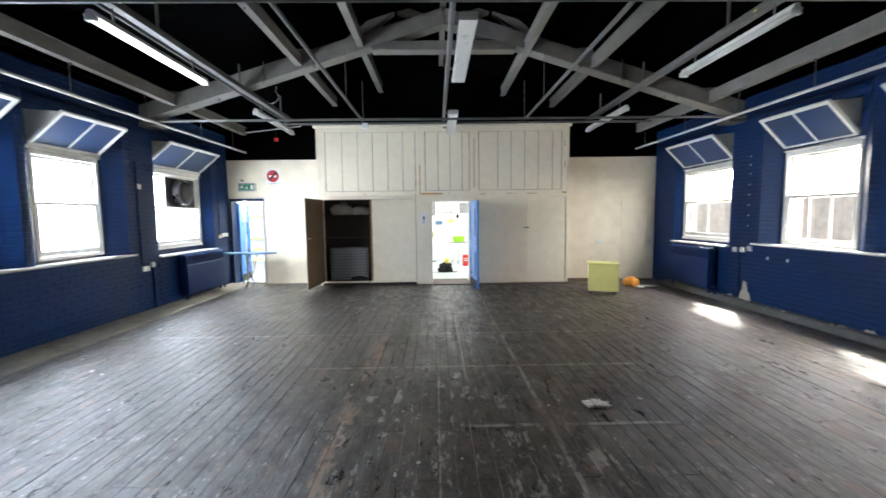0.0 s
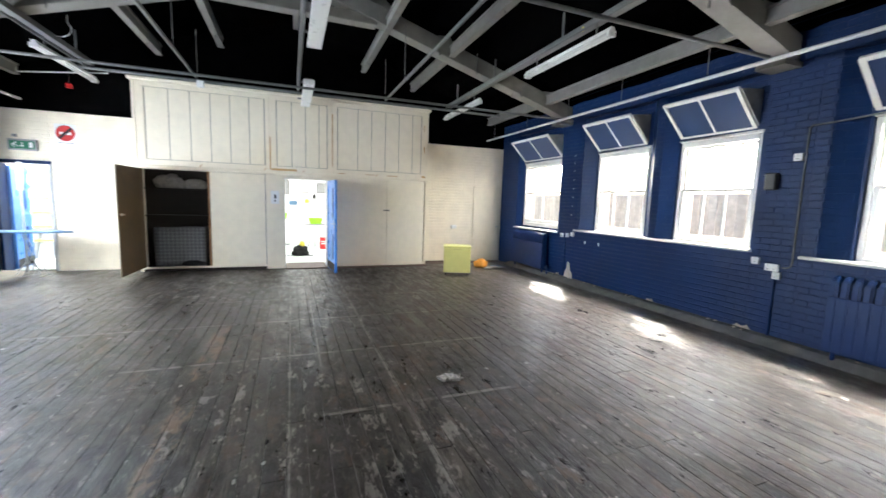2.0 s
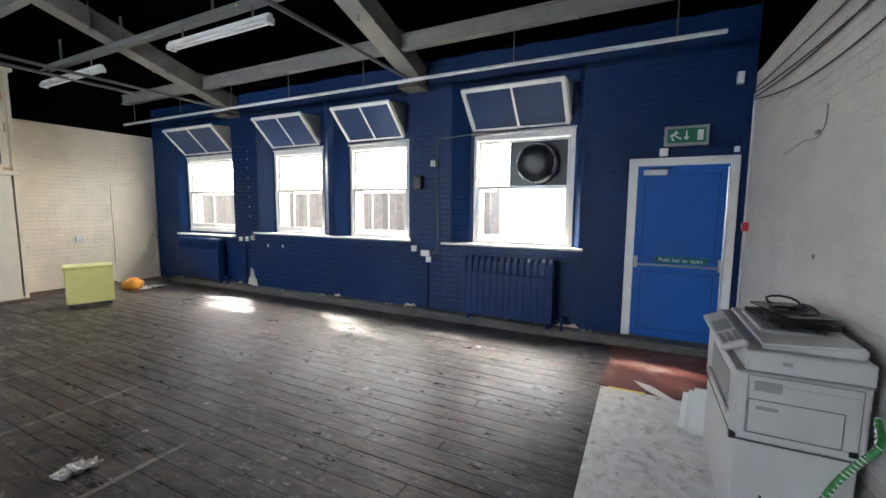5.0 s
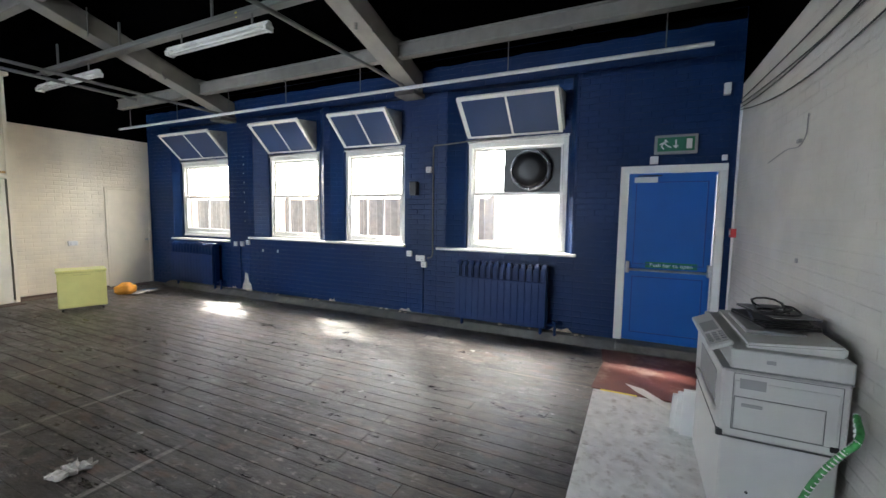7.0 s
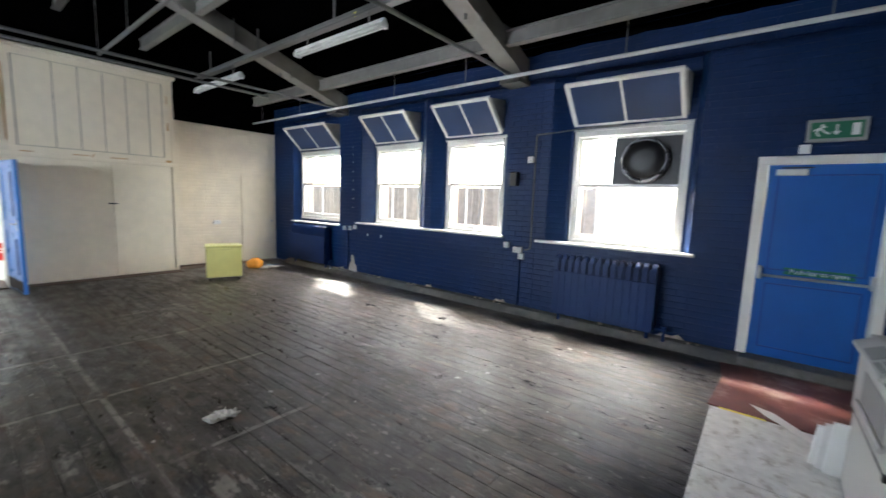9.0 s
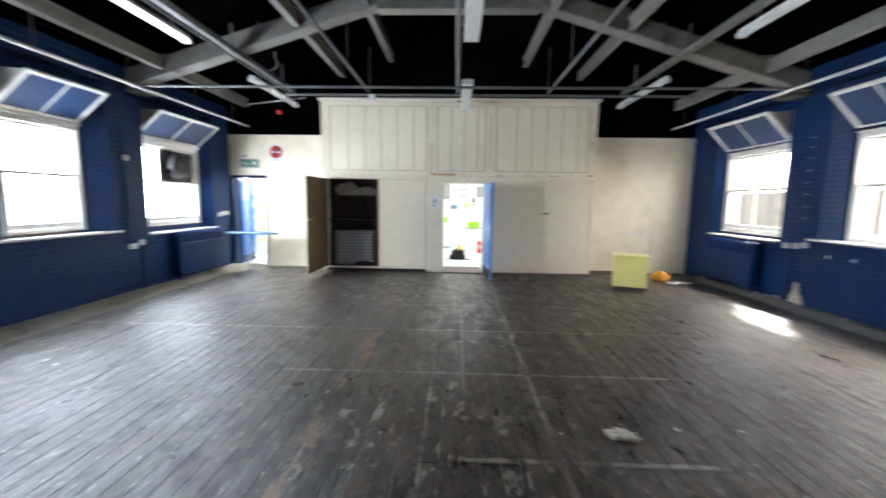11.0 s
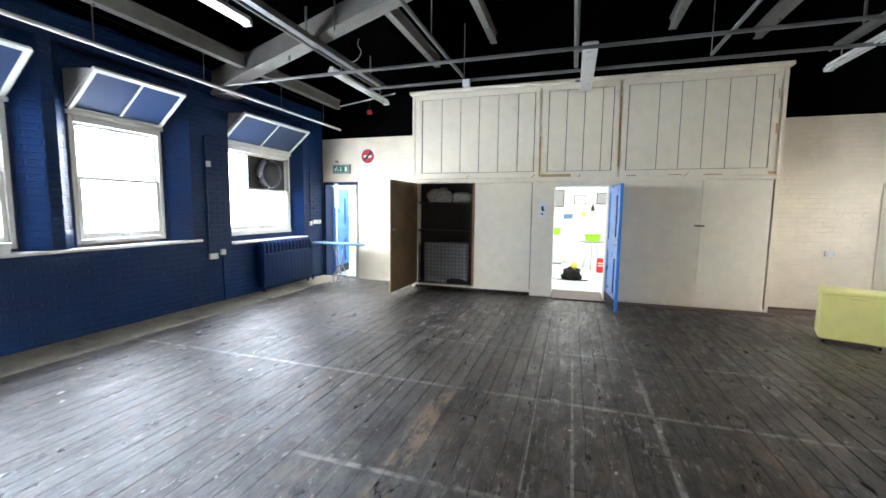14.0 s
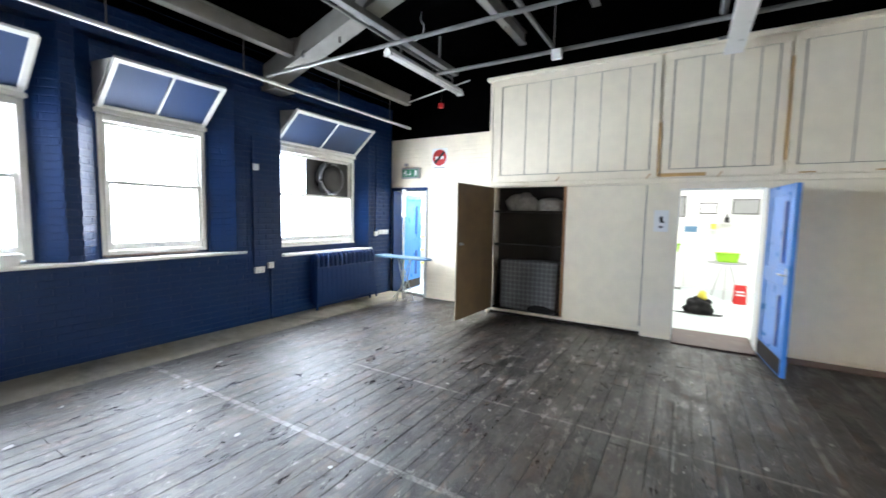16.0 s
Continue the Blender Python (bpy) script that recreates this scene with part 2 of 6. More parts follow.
M_STEEL = material("grey_painted_steel", (0.225, 0.215, 0.198), rough=0.5, var=0.15, second=(0.16, 0.155, 0.15), second_scale=2.5, second_amount=0.4)
M_PIPE = material("grey_painted_pipe", (0.14, 0.14, 0.137), rough=0.45, var=0.15)
M_RAIL = material("pale_painted_pipe", (0.62, 0.62, 0.60), rough=0.4, var=0.1)
M_LAMP = material("white_enamel", (0.72, 0.72, 0.70), rough=0.3, var=0.04)
M_TUBE = material("unlit_tube_glass", (0.82, 0.82, 0.80), rough=0.15, var=0.02)
M_TUBE_LIT = glowing("lit_tube", (1.0, 0.98, 0.95), TUBE)
M_CONCRETE = material("grey_concrete", (0.16, 0.155, 0.145), rough=0.8, var=0.25, scale=9, second=(0.28, 0.26, 0.23), second_scale=4, second_amount=0.5, bump=0.6)
M_DUSTY = material("pale_dusty_cement", (0.27, 0.25, 0.21), rough=0.85, var=0.2, scale=7, second=(0.10, 0.09, 0.075), second_scale=1.6, second_amount=0.8, bump=0.5)
M_BOARD = material("grey_painted_ply", (0.66, 0.67, 0.66), rough=0.55, var=0.18, scale=12, second=(0.22, 0.19, 0.16), second_scale=11.0, second_amount=0.6, bump=0.5)
M_RED = material("red_worn_floor", (0.15, 0.048, 0.038), rough=0.5, var=0.25, second=(0.36, 0.28, 0.24), second_scale=3.0, second_amount=0.6)
M_RADIATOR = material("blue_radiator_enamel", (0.0030, 0.026, 0.112), rough=0.42, var=0.06, bump=0.0, rough_var=0.02)
M_DOOR_BLUE = material("bright_blue_gloss", (0.002, 0.105, 0.42), rough=0.38, var=0.04, bump=0.02)
M_PALE_BLUE = material("light_blue_gloss", (0.05, 0.22, 0.62), rough=0.3, var=0.06)
M_HOPPER = material("blue_painted_pane", (0.021, 0.048, 0.128), rough=0.45, var=0.12, scale=2.0, bump=0.1, bscale=6)
M_YELLOW = material("yellow_enamel", (0.70, 0.66, 0.24), rough=0.42, var=0.05, second=(0.52, 0.50, 0.18), second_scale=3, second_amount=0.3)
M_YELLOW_TOP = material("yellow_lid_edge", (0.55, 0.52, 0.20), rough=0.5)
M_COPIER = material("off_white_plastic", (0.54, 0.535, 0.515), rough=0.45, var=0.03, bump=0.1, bscale=300, dist=0.001)
M_GAP = material("shadowed_plastic_joint", (0.17, 0.17, 0.17), rough=0.6, var=0.05)
M_COPIER_GREY = material("grey_plastic", (0.30, 0.30, 0.30), rough=0.5, var=0.05)
M_COWL = material("dark_glossy_metal", (0.16, 0.165, 0.18), rough=0.28, metal=0.8, var=0.1)
M_DARK = material("black_plastic", (0.012, 0.012, 0.013), rough=0.4, var=0.15)
M_JOINT_SHADE = material("joint_shade_paint", (0.16, 0.14, 0.10), rough=0.8, var=0.3)
M_WOOD = material("brown_hardboard", (0.125, 0.080, 0.036), rough=0.5, var=0.3, scale=4, second=(0.08, 0.05, 0.03), second_scale=2.5, second_amount=0.6)
M_BARE = material("bare_pine", (0.52, 0.31, 0.11), rough=0.6, var=0.2)
M_WOOD_EDGE = material("raw_timber_edge", (0.30, 0.15, 0.06), rough=0.6, var=0.25, scale=12)
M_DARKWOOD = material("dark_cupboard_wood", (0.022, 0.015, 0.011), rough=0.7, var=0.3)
M_METAL = material("brushed_metal", (0.55, 0.55, 0.55), rough=0.35, metal=1.0, var=0.08)
M_GREEN = material("sign_green", (0.01, 0.16, 0.08), rough=0.4, var=0.03, bump=0)
M_SIGN = material("sign_white", (0.80, 0.80, 0.78), rough=0.4, var=0.02, bump=0)
M_REDSIGN = material("sign_red", (0.50, 0.02, 0.02), rough=0.4, var=0.03, bump=0)
M_CLOTH = material("black_cloth", (0.012, 0.012, 0.014), rough=0.95, var=0.3)
M_ORANGE = material("orange_fabric", (0.72, 0.30, 0.03), rough=0.7, var=0.2, scale=12)
M_LINEN = material("pale_linen", (0.38, 0.35, 0.31), rough=0.9, var=0.25, scale=14, second=(0.2, 0.2, 0.22), second_scale=9, second_amount=0.6)
M_PAPER = material("paper", (0.40, 0.39, 0.365), rough=0.8, var=0.3, scale=30, second=(0.12, 0.11, 0.10), second_scale=16, second_amount=0.9)
for m in (M_BLUE, M_BLUE_FLAT, M_RADIATOR):
    m.node_tree.nodes["Principled BSDF"].inputs["Specular IOR Level"].default_value = 0.25
M_BLACK.node_tree.nodes["Principled BSDF"].inputs["Specular IOR Level"].default_value = 0.0
M_GLASS = glass_material("window_glass")
M_LIME = material("lime_plastic", (0.30, 0.62, 0.03), rough=0.5, var=0.1)
M_LEMON = material("lemon_plastic", (0.80, 0.70, 0.10), rough=0.5, var=0.1)
M_PALEFLOOR = material("pale_vinyl", (0.55, 0.62, 0.60), rough=0.35, var=0.04)
M_PLASTER = material("white_plaster", (0.80, 0.80, 0.79), rough=0.7, var=0.03)
M_GREYBLOCK = material("grey_blockwork", (0.50, 0.52, 0.54), rough=0.7, var=0.06)
M_GROUND = material("pale_concrete_yard", (0.36, 0.35, 0.33), rough=0.9, var=0.3)
M_FENCE = material("weathered_timber", (0.47, 0.38, 0.28), rough=0.8, var=0.2, per_object=0.15)
M_BRICKOUT = painted_brick("outside_brick", (0.50, 0.40, 0.33), rough=0.85)
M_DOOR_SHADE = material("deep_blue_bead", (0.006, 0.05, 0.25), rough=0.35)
M_RED_BROWN = material("worn_red_brown", (0.10, 0.060, 0.048), rough=0.6, var=0.25, second=(0.18, 0.14, 0.12), second_scale=5, second_amount=0.5)
M_ROPE = material("green_tinsel", (0.05, 0.28, 0.07), rough=0.35, var=0.4, scale=60)
M_TIN = material("blue_grey_cloth", (0.10, 0.20, 0.32), rough=0.7, var=0.1)


# ---- building helpers ----
def box(bm, x0, x1, y0, y1, z0, z1):
    vs = [bm.verts.new((x, y, z)) for x in (x0, x1) for y in (y0, y1) for z in (z0, z1)]
    for q in ((0, 1, 3, 2), (4, 6, 7, 5), (0, 4, 5, 1), (2, 3, 7, 6), (0, 2, 6, 4), (1, 5, 7, 3)):
        bm.faces.new([vs[i] for i in q])
    return vs


def beam(bm, a, c, w, h, up=(0, 0, 1)):
    """A square bar from a to c, w wide and h deep."""
    a, c = Vector(a), Vector(c)
    d = (c - a).normalized()
    side = d.cross(Vector(up))
    if side.length < 1e-4:
        side = d.cross(Vector((1, 0, 0)))
    side.normalize()
    top = side.cross(d)
    vs = [bm.verts.new(p + side * (sx * w / 2) + top * (sz * h / 2)) for p in (a, c) for sx in (-1, 1) for sz in (-1, 1)]
    for q in ((0, 1, 3, 2), (4, 6, 7, 5), (0, 4, 5, 1), (2, 3, 7, 6), (0, 2, 6, 4), (1, 5, 7, 3)):
        bm.faces.new([vs[i] for i in q])


def rod(bm, a, c, r, n=10, r2=None):
    a, c = Vector(a), Vector(c)
    m = Matrix.Translation((a + c) / 2) @ (c - a).to_track_quat("Z", "Y").to_matrix().to_4x4()
    bmesh.ops.create_cone(bm, cap_ends=True, segments=n, radius1=r, radius2=r if r2 is None else r2, depth=(c - a).length, matrix=m)


def prism(bm, outline, axis, lo, hi):
    """A flat outline (two coordinates) drawn out along an axis."""
    def at(p, v):
        return {"x": (v, p[0], p[1]), "y": (p[0], v, p[1]), "z": (p[0], p[1], v)}[axis]
    a = [bm.verts.new(at(p, lo)) for p in outline]
    c = [bm.verts.new(at(p, hi)) for p in outline]
    bm.faces.new(a)
    bm.faces.new(c[::-1])
    for i in range(len(a)):
        j = (i + 1) % len(a)
        bm.faces.new((a[j], a[i], c[i], c[j]))


def soften(bm, r, seg=2):
    bmesh.ops.bevel(bm, geom=bm.edges[:], offset=r, segments=seg, affect="EDGES", clamp_overlap=True)


def finish(name, bm, mat, smooth=False):
    bmesh.ops.recalc_face_normals(bm, faces=bm.faces[:])
    me = bpy.data.meshes.new(name)
    bm.to_mesh(me)
    bm.free()
    me.materials.append(mat)
    if smooth:
        for p in me.polygons:
            p.use_smooth = True
    return me


def thing(name, label, category, at=(0, 0, 0), rz=0, group="", kind=""):
    ob = new(name)
    ob.matrix_basis = pose(*at, 0, 0, rz)
    ob.empty_display_size = 0.1
    return tagged(ob, label, category, group, kind)


def part(name, bm, mat, parent, label="", smooth=False):
    ob = new(name, finish(name, bm, mat, smooth))
    ob.parent = parent
    if label:
        ob["label"] = label
    return ob


def solid(name, bm, mat, label, category, kind="structure", smooth=False):
    return tagged(new(name, finish(name, bm, mat, smooth)), label, category, "", kind)


def boxes(*bs, bevel=0.0):
    bm = bmesh.new()
    for q in bs:
        box(bm, *q)
    if bevel:
        soften(bm, bevel, 1)
    return bm


def rods(r, *pairs, n=10):
    bm = bmesh.new()
    for a, c in pairs:
        rod(bm, a, c, r, n)
    return bm


def tube(name, points, r, mat, parent=None, label="", cyclic=False):
    """A bent wire or hose along points, as a mesh."""
    cu = bpy.data.curves.new(name, "CURVE")
    cu.dimensions, cu.bevel_depth, cu.bevel_resolution, cu.resolution_u = "3D", r, 2, 6
    sp = cu.splines.new("BEZIER")
    sp.bezier_points.add(len(points) - 1)
    for p, q in zip(sp.bezier_points, points):
        p.co, p.handle_left_type, p.handle_right_type = q, "AUTO", "AUTO"
    sp.use_cyclic_u = cyclic
    tmp = bpy.data.objects.new(name, cu)
    scene.collection.objects.link(tmp)
    me = bpy.data.meshes.new_from_object(tmp.evaluated_get(bpy.context.evaluated_depsgraph_get()))
    bpy.data.objects.remove(tmp)
    me.materials.clear()
    me.materials.append(mat)
    ob = new(name, me)
    if parent:
        ob.parent = parent
    if label:
        ob["label"] = label
    return ob


def lettering(name, text, size, mat, parent, at, rot=(90, 0, 0)):
    cu = bpy.data.curves.new(name, "FONT")
    cu.body, cu.size, cu.extrude, cu.align_x, cu.align_y = text, size, 0.001, "CENTER", "CENTER"
    tmp = bpy.data.objects.new(name, cu)
    scene.collection.objects.link(tmp)
    me = bpy.data.meshes.new_from_object(tmp.evaluated_get(bpy.context.evaluated_depsgraph_get()))
    bpy.data.objects.remove(tmp)
    me.materials.clear()
    me.materials.append(mat)
    ob = new(name, me)
    ob.parent = parent
    ob.matrix_basis = pose(*at, *rot)
    return ob


# ---- walls ----
def bay_blocks(windows, bays):
    """Masonry left between the windows of each bay: (start, splay at start, splay at end, end, sill)."""
    out = []
    for b0, b1, z in bays:
        ws = [w for w in windows if w[0] > b0 and w[1] < b1]
        if not ws:
            continue
        edge = b0
        for w0, w1, _ in ws:
            if w0 - 0.03 - edge > 0.08:
                first = edge == b0
                gap = w0 - 0.03 - edge
                out.append((edge, 0.0 if first else min(0.17, gap * 0.37), gap * 0.62 if first else min(0.17, gap * 0.37), w0 - 0.03, z))
            edge = w1 + 0.03
        if b1 - edge > 0.08:
            out.append((edge, (b1 - edge) * 0.62, 0.0, b1, z))
    return out


def side_wall(name, face, upper, out, windows, bays, doors, label):
    """A side wall: thick lower part, recessed bays above the sills, piers up to the roof, window openings cut through."""
    bm = bmesh.new()
    top = 3.75
    cuts = sorted([(y0, y1, WZ0 - 0.03, WZ1 + 0.02) for y0, y1, _ in windows] + doors)
    y = YN
    for y0, y1, z0, z1 in cuts:
        if y0 > y:
            box(bm, *sorted((upper, out)), y, y0, 0, top)
        if z0 > 0:
            box(bm, *sorted((upper, out)), y0, y1, 0, z0)
        box(bm, *sorted((upper, out)), y0, y1, z1, top)
        y = y1
    box(bm, *sorted((upper, out)), y, YF, 0, top)
    inner = sorted((face, upper))
    # lower wall and piers stand proud of the recessed bays
    y = YN
    for b0, b1, z in bays:
        if b0 > y + 0.01:
            for p0, p1 in piece_out(y, b0, doors):
                box(bm, *inner, p0, p1, 0, top)
            for d0, d1, _, dz in doors:
                if y <= d0 and d1 <= b0:
                    box(bm, *inner, d0, d1, dz, top)
        box(bm, *inner, b0, b1, 0, z)
        box(bm, *inner, b0, b1, 3.30, top)
        y = b1
    if YF > y:
        box(bm, *inner, y, YF, 0, top)
    for a, sa, sc, c, z in bay_blocks(windows, bays):
        prism(bm, [(upper, a), (face, a + sa), (face, c - sc), (upper, c)] if sa and sc else ([(upper, a), (face, a + sa), (face, c), (upper, c)] if sa else [(upper, a), (face, a), (face, c - sc), (upper, c)]), "z", z, 3.30)
    return solid(name, bm, M_BLUE, label, "wall")


def piece_out(lo, hi, doors):
    out, y = [], lo
    for d0, d1, _, _ in sorted(doors):
        if lo <= d0 and d1 <= hi:
            out.append((y, d0))
            y = d1
    out.append((y, hi))
    return [(a, c) for a, c in out if c - a > 0.005]


side_wall("wall_west", XL, UL, -5.45, LEFT_WINDOWS, [(0.80, 4.30, 1.02), (4.86, 8.27, 1.02), (8.82, 10.80, 0.93)], [],
          "dark blue gloss painted brick wall with piers and recessed bays")
FD0, FD1, FDZ = 0.82, 1.86, 2.10
side_wall("wall_east", XR, UR, 5.97, RIGHT_WINDOWS, [(2.36, 4.30, 1.06), (4.80, 8.25, 1.07), (8.80, 10.62, 0.98)], [(FD0, FD1, 0.0, FDZ)],
          "dark blue gloss painted brick wall with piers and recessed bays")

# far wall with its two doorways
LD0, LD1, LDZ = -5.00, -4.16, 2.06
BD0, BD1, BDZ = -0.02, 0.87, 1.99
bm = boxes((-5.45, LD0, YF, YF + 0.25, 0, PAINT_Z), (LD0, LD1, YF, YF + 0.25, LDZ, PAINT_Z), (LD1, BD0 - 0.03, YF, YF + 0.25, 0, PAINT_Z),
           (BD0 - 0.03, BD1 + 0.03, YF, YF + 0.25, BDZ + 0.03, PAINT_Z), (BD1 + 0.03, 5.97, YF, YF + 0.25, 0, PAINT_Z))
solid("wall_north", bm, M_CREAM_BRICK, "cream painted brick wall with black gable above", "wall")
bm = bmesh.new()
prism(bm, [(-5.45, PAINT_Z), (5.97, PAINT_Z), (5.97, 3.75), (RIDGE_X, 5.75), (-5.45, 3.75)], "y", YF + 0.02, YF + 0.25)
solid("wall_north_gable", bm, M_BLACK, "black painted gable wall above the cream brickwork", "wall")
bm = boxes((-5.45, 5.97, YN - 0.25, YN, 0, 2.97))
solid("wall_south", bm, M_GREY_BRICK, "white painted brick wall, slightly grimy", "wall")
bm = bmesh.new()
prism(bm, [(-5.45, 2.97), (5.97, 2.97), (5.97, 3.75), (RIDGE_X, 5.75), (-5.45, 3.75)], "y", YN - 0.25, YN - 0.03)
solid("wall_south_gable", bm, M_BLACK, "black painted gable wall", "wall")

# the black of the ceiling runs down over the top of the side walls, with an uneven brushed edge
for name, x0, x1 in (("wall_east_top", XR - 0.008, XR - 0.001), ("wall_west_top", XL + 0.001, XL + 0.008)):
    rw = random.Random(7)
    bm = bmesh.new()
    ys = [YN + 0.01 + i * (YF - YN - 0.02) / 60 for i in range(61)]
    zs = [BLACK_Z + rw.uniform(-0.012, 0.012) for _ in ys]
    prism(bm, [(y, z) for y, z in zip(ys, zs)] + [(ys[-1], 3.74), (ys[0], 3.74)], "x", x0, x1)
    solid(name, bm, M_BLACK, "black paint brushed over the top of the blue wall", "wall")

# roof: two black slopes
bm = bmesh.new()
prism(bm, [(-5.5, 3.62), (RIDGE_X, 5.42), (6.02, 3.62), (6.02, 3.90), (RIDGE_X, 5.75), (-5.5, 3.90)], "y", YN - 0.25, YF + 0.25)
solid("ceiling", bm, M_BLACK, "matt black painted pitched ceiling", "ceiling")

# floor slab below the boards
solid("floor_slab", boxes((-5.45, 5.97, YN - 0.25, YF + 0.25, -0.20, -0.022)), M_DARKWOOD, "dark void and joists below the floorboards", "floor")

# raised concrete strips along the walls
bm = bmesh.new()
prism(bm, [(XR, 0.0), (XR, 0.085), (XR - 0.10, 0.075), (XR - 0.22, 0.0)], "y", YN, 10.7)
solid("kerb_east", bm, M_CONCRETE, "dirty grey cement fillet along the foot of the wall", "kerb")
bm = bmesh.new()
prism(bm, [(XL, 0.0), (XL, 0.045), (XL + 0.22, 0.034), (XL + 0.46, 0.014), (XL + 0.50, 0.0)], "y", YN, YF)
solid("kerb_west", bm, M_DUSTY, "broad pale dusty cement strip along the foot of the wall", "kerb")

# ---- windows ----
def window(name, face_x, rz, y0, y1, style, label, hop_in, hop_top, inset=0.0):
    """Sash window with an inward-leaning hopper above. Local x runs along the wall, local y into the room."""
    w = y1 - y0
    h = w / 2
    win = thing(name, label, "window", (face_x, (y0 + y1) / 2, 0), rz, "", "structure")
    f = 0.055
    # outer frame
    bm = boxes((-h, -h + f, -0.12, 0, WZ0, WZ1), (h - f, h, -0.12, 0, WZ0, WZ1), (-h + f, h - f, -0.12, 0, WZ0, WZ0 + 0.05), (-h + f, h - f, -0.12, 0.015, WZ1 - 0.07, WZ1), bevel=0.006)
    part("window_frame", bm, M_WHITE, win)
    part("outer_reveal", boxes((-h, -h + 0.075, -0.26, -0.122, WZ0, WZ1), (h - 0.075, h, -0.26, -0.122, WZ0, WZ1), (-h + 0.076, h - 0.076, -0.30, -0.122, WZ0 - 0.03, WZ0 + 0.03)), M_BRICKOUT, win, "bare red-brown brick reveal outside the glass")
    # inner bead and pulley cords beside the sashes
    for s in (-1, 1):
        part("cord", rods(0.004, ((s * (h - f - 0.012), 0.004, 1.90), (s * (h - f - 0.012), 0.004, WZ1 - 0.08)), n=6), M_WHITE_DIRTY, win)
        part("staff_bead", boxes((min(s * (h - f - 0.004), s * (h - f + 0.014)), max(s * (h - f - 0.004), s * (h - f + 0.014)), -0.002, 0.012, WZ0 + 0.052, WZ1 - 0.072), bevel=0.003), M_WHITE, win)
    part("sash_lift", boxes((-0.04, 0.04, 0.0, 0.02, WZ0 + 0.08, WZ0 + 0.10), bevel=0.004), M_METAL, win)
    zm = 1.87
    sx0, sx1 = -h + f + 0.004, h - f - 0.004
    # lower sash stands inside, upper sash behind it
    bars = {"plain": 0, "double": 1, "triple": 2, "broken": 2, "fan": 0}[style]
    for nm, z0, z1, yb, cnt in (("lower_sash", WZ0 + 0.054, zm + 0.02, -0.045, bars), ("upper_sash", zm - 0.02, WZ1 - 0.074, -0.092, 1 if style == "double" else 0)):
        bm = boxes((sx0, sx0 + 0.045, yb, yb + 0.04, z0, z1), (sx1 - 0.045, sx1, yb, yb + 0.04, z0, z1), (sx0 + 0.045, sx1 - 0.045, yb, yb + 0.04, z0, z0 + (0.075 if nm == "lower_sash" else 0.035)), (sx0 + 0.045, sx1 - 0.045, yb, yb + 0.04, z1 - 0.035, z1))
        soften(bm, 0.004, 1)
        sash = part(nm, bm, M_WHITE, win)
        edges = [sx0 + 0.045 + (sx1 - sx0 - 0.09) * i / (cnt + 1) for i in range(cnt + 2)]
        for e in edges[1:-1]:
            part("glazing_bar", boxes((e - 0.012, e + 0.012, yb + 0.005, yb + 0.035, z0 + 0.05, z1 - 0.03)), M_WHITE, sash)
        for a, c in zip(edges, edges[1:]):
            if style == "fan" and nm == "upper_sash":
                a = a + (c - a) * 0.62
            pane = part("pane", boxes((a, c, yb + 0.016, yb + 0.020, z0 + 0.03, z1 - 0.03)), M_GLASS, sash)
            pane.visible_shadow = False
    if style == "fan":
        z0, z1 = zm + 0.015, WZ1 - 0.10
        a, c = sx0 + 0.04, sx0 + (sx1 - sx0) * 0.64
        panel = part("fan_panel", boxes((a, c, -0.085, -0.06, z0, z1)), M_DARK, win, "black panel that holds the fan")
        cx, cz = (a + c) / 2, (z0 + z1) / 2
        r = min(0.275, (z1 - z0) / 2 - 0.01)
        n = 40

        def lathe(prof):
            bm = bmesh.new()
            rings = [[bm.verts.new((cx + q * math.cos(2 * math.pi * i / n), y, cz + q * math.sin(2 * math.pi * i / n))) for i in range(n)] for q, y in prof]
            for r0, r1 in zip(rings, rings[1:]):
                for i in range(n):
                    bm.faces.new((r0[i], r0[(i + 1) % n], r1[(i + 1) % n], r1[i]))
            bm.faces.new(rings[-1])
            return bm
        part("fan_rim", lathe([(r, -0.06), (r, 0.0), (r * 0.985, 0.03), (r * 0.94, 0.055), (r * 0.88, 0.06), (r * 0.84, 0.05), (r * 0.83, 0.02)]), M_COWL, panel, "round polished rim of the extractor fan", smooth=True)
        part("fan_disc", lathe([(r * 0.82, 0.022), (r * 0.815, 0.058), (r * 0.79, 0.068), (r * 0.4, 0.078), (0.01, 0.08)]), M_DARK, panel, "flat black disc closing the fan", smooth=True)
    # hopper above, leaning into the room
    hz0, hz1 = WZ1 + 0.03, hop_top
    bm = boxes((-h - 0.02, h + 0.02, -0.09, 0.03, WZ1 + 0.002, WZ1 + 0.05), bevel=0.008)
    part("transom", bm, M_WHITE, win)
    length = math.hypot(hop_in, hz1 - hz0)
    tilt = Matrix.Translation((0, 0.0, hz0 + 0.025)) @ Matrix.Rotation(-math.atan2(hop_in, hz1 - hz0), 4, "X")

    def leaned(bm):
        bmesh.ops.transform(bm, matrix=tilt, verts=bm.verts[:])
        return bm
    q = 0.05
    hl, hm = -h + inset, inset / 2
    bm = boxes((hl, hl + q, -0.02, 0.02, 0, length), (h - q, h, -0.02, 0.02, 0, length), (hl + q, h - q, -0.02, 0.02, 0, q), (hl + q, h - q, -0.02, 0.02, length - q, length), (hm - 0.014, hm + 0.014, -0.016, 0.016, q, length - q))
    soften(bm, 0.004, 1)
    hopper = part("hopper", leaned(bm), M_WHITE, win, "white timber hopper light leaning inwards")
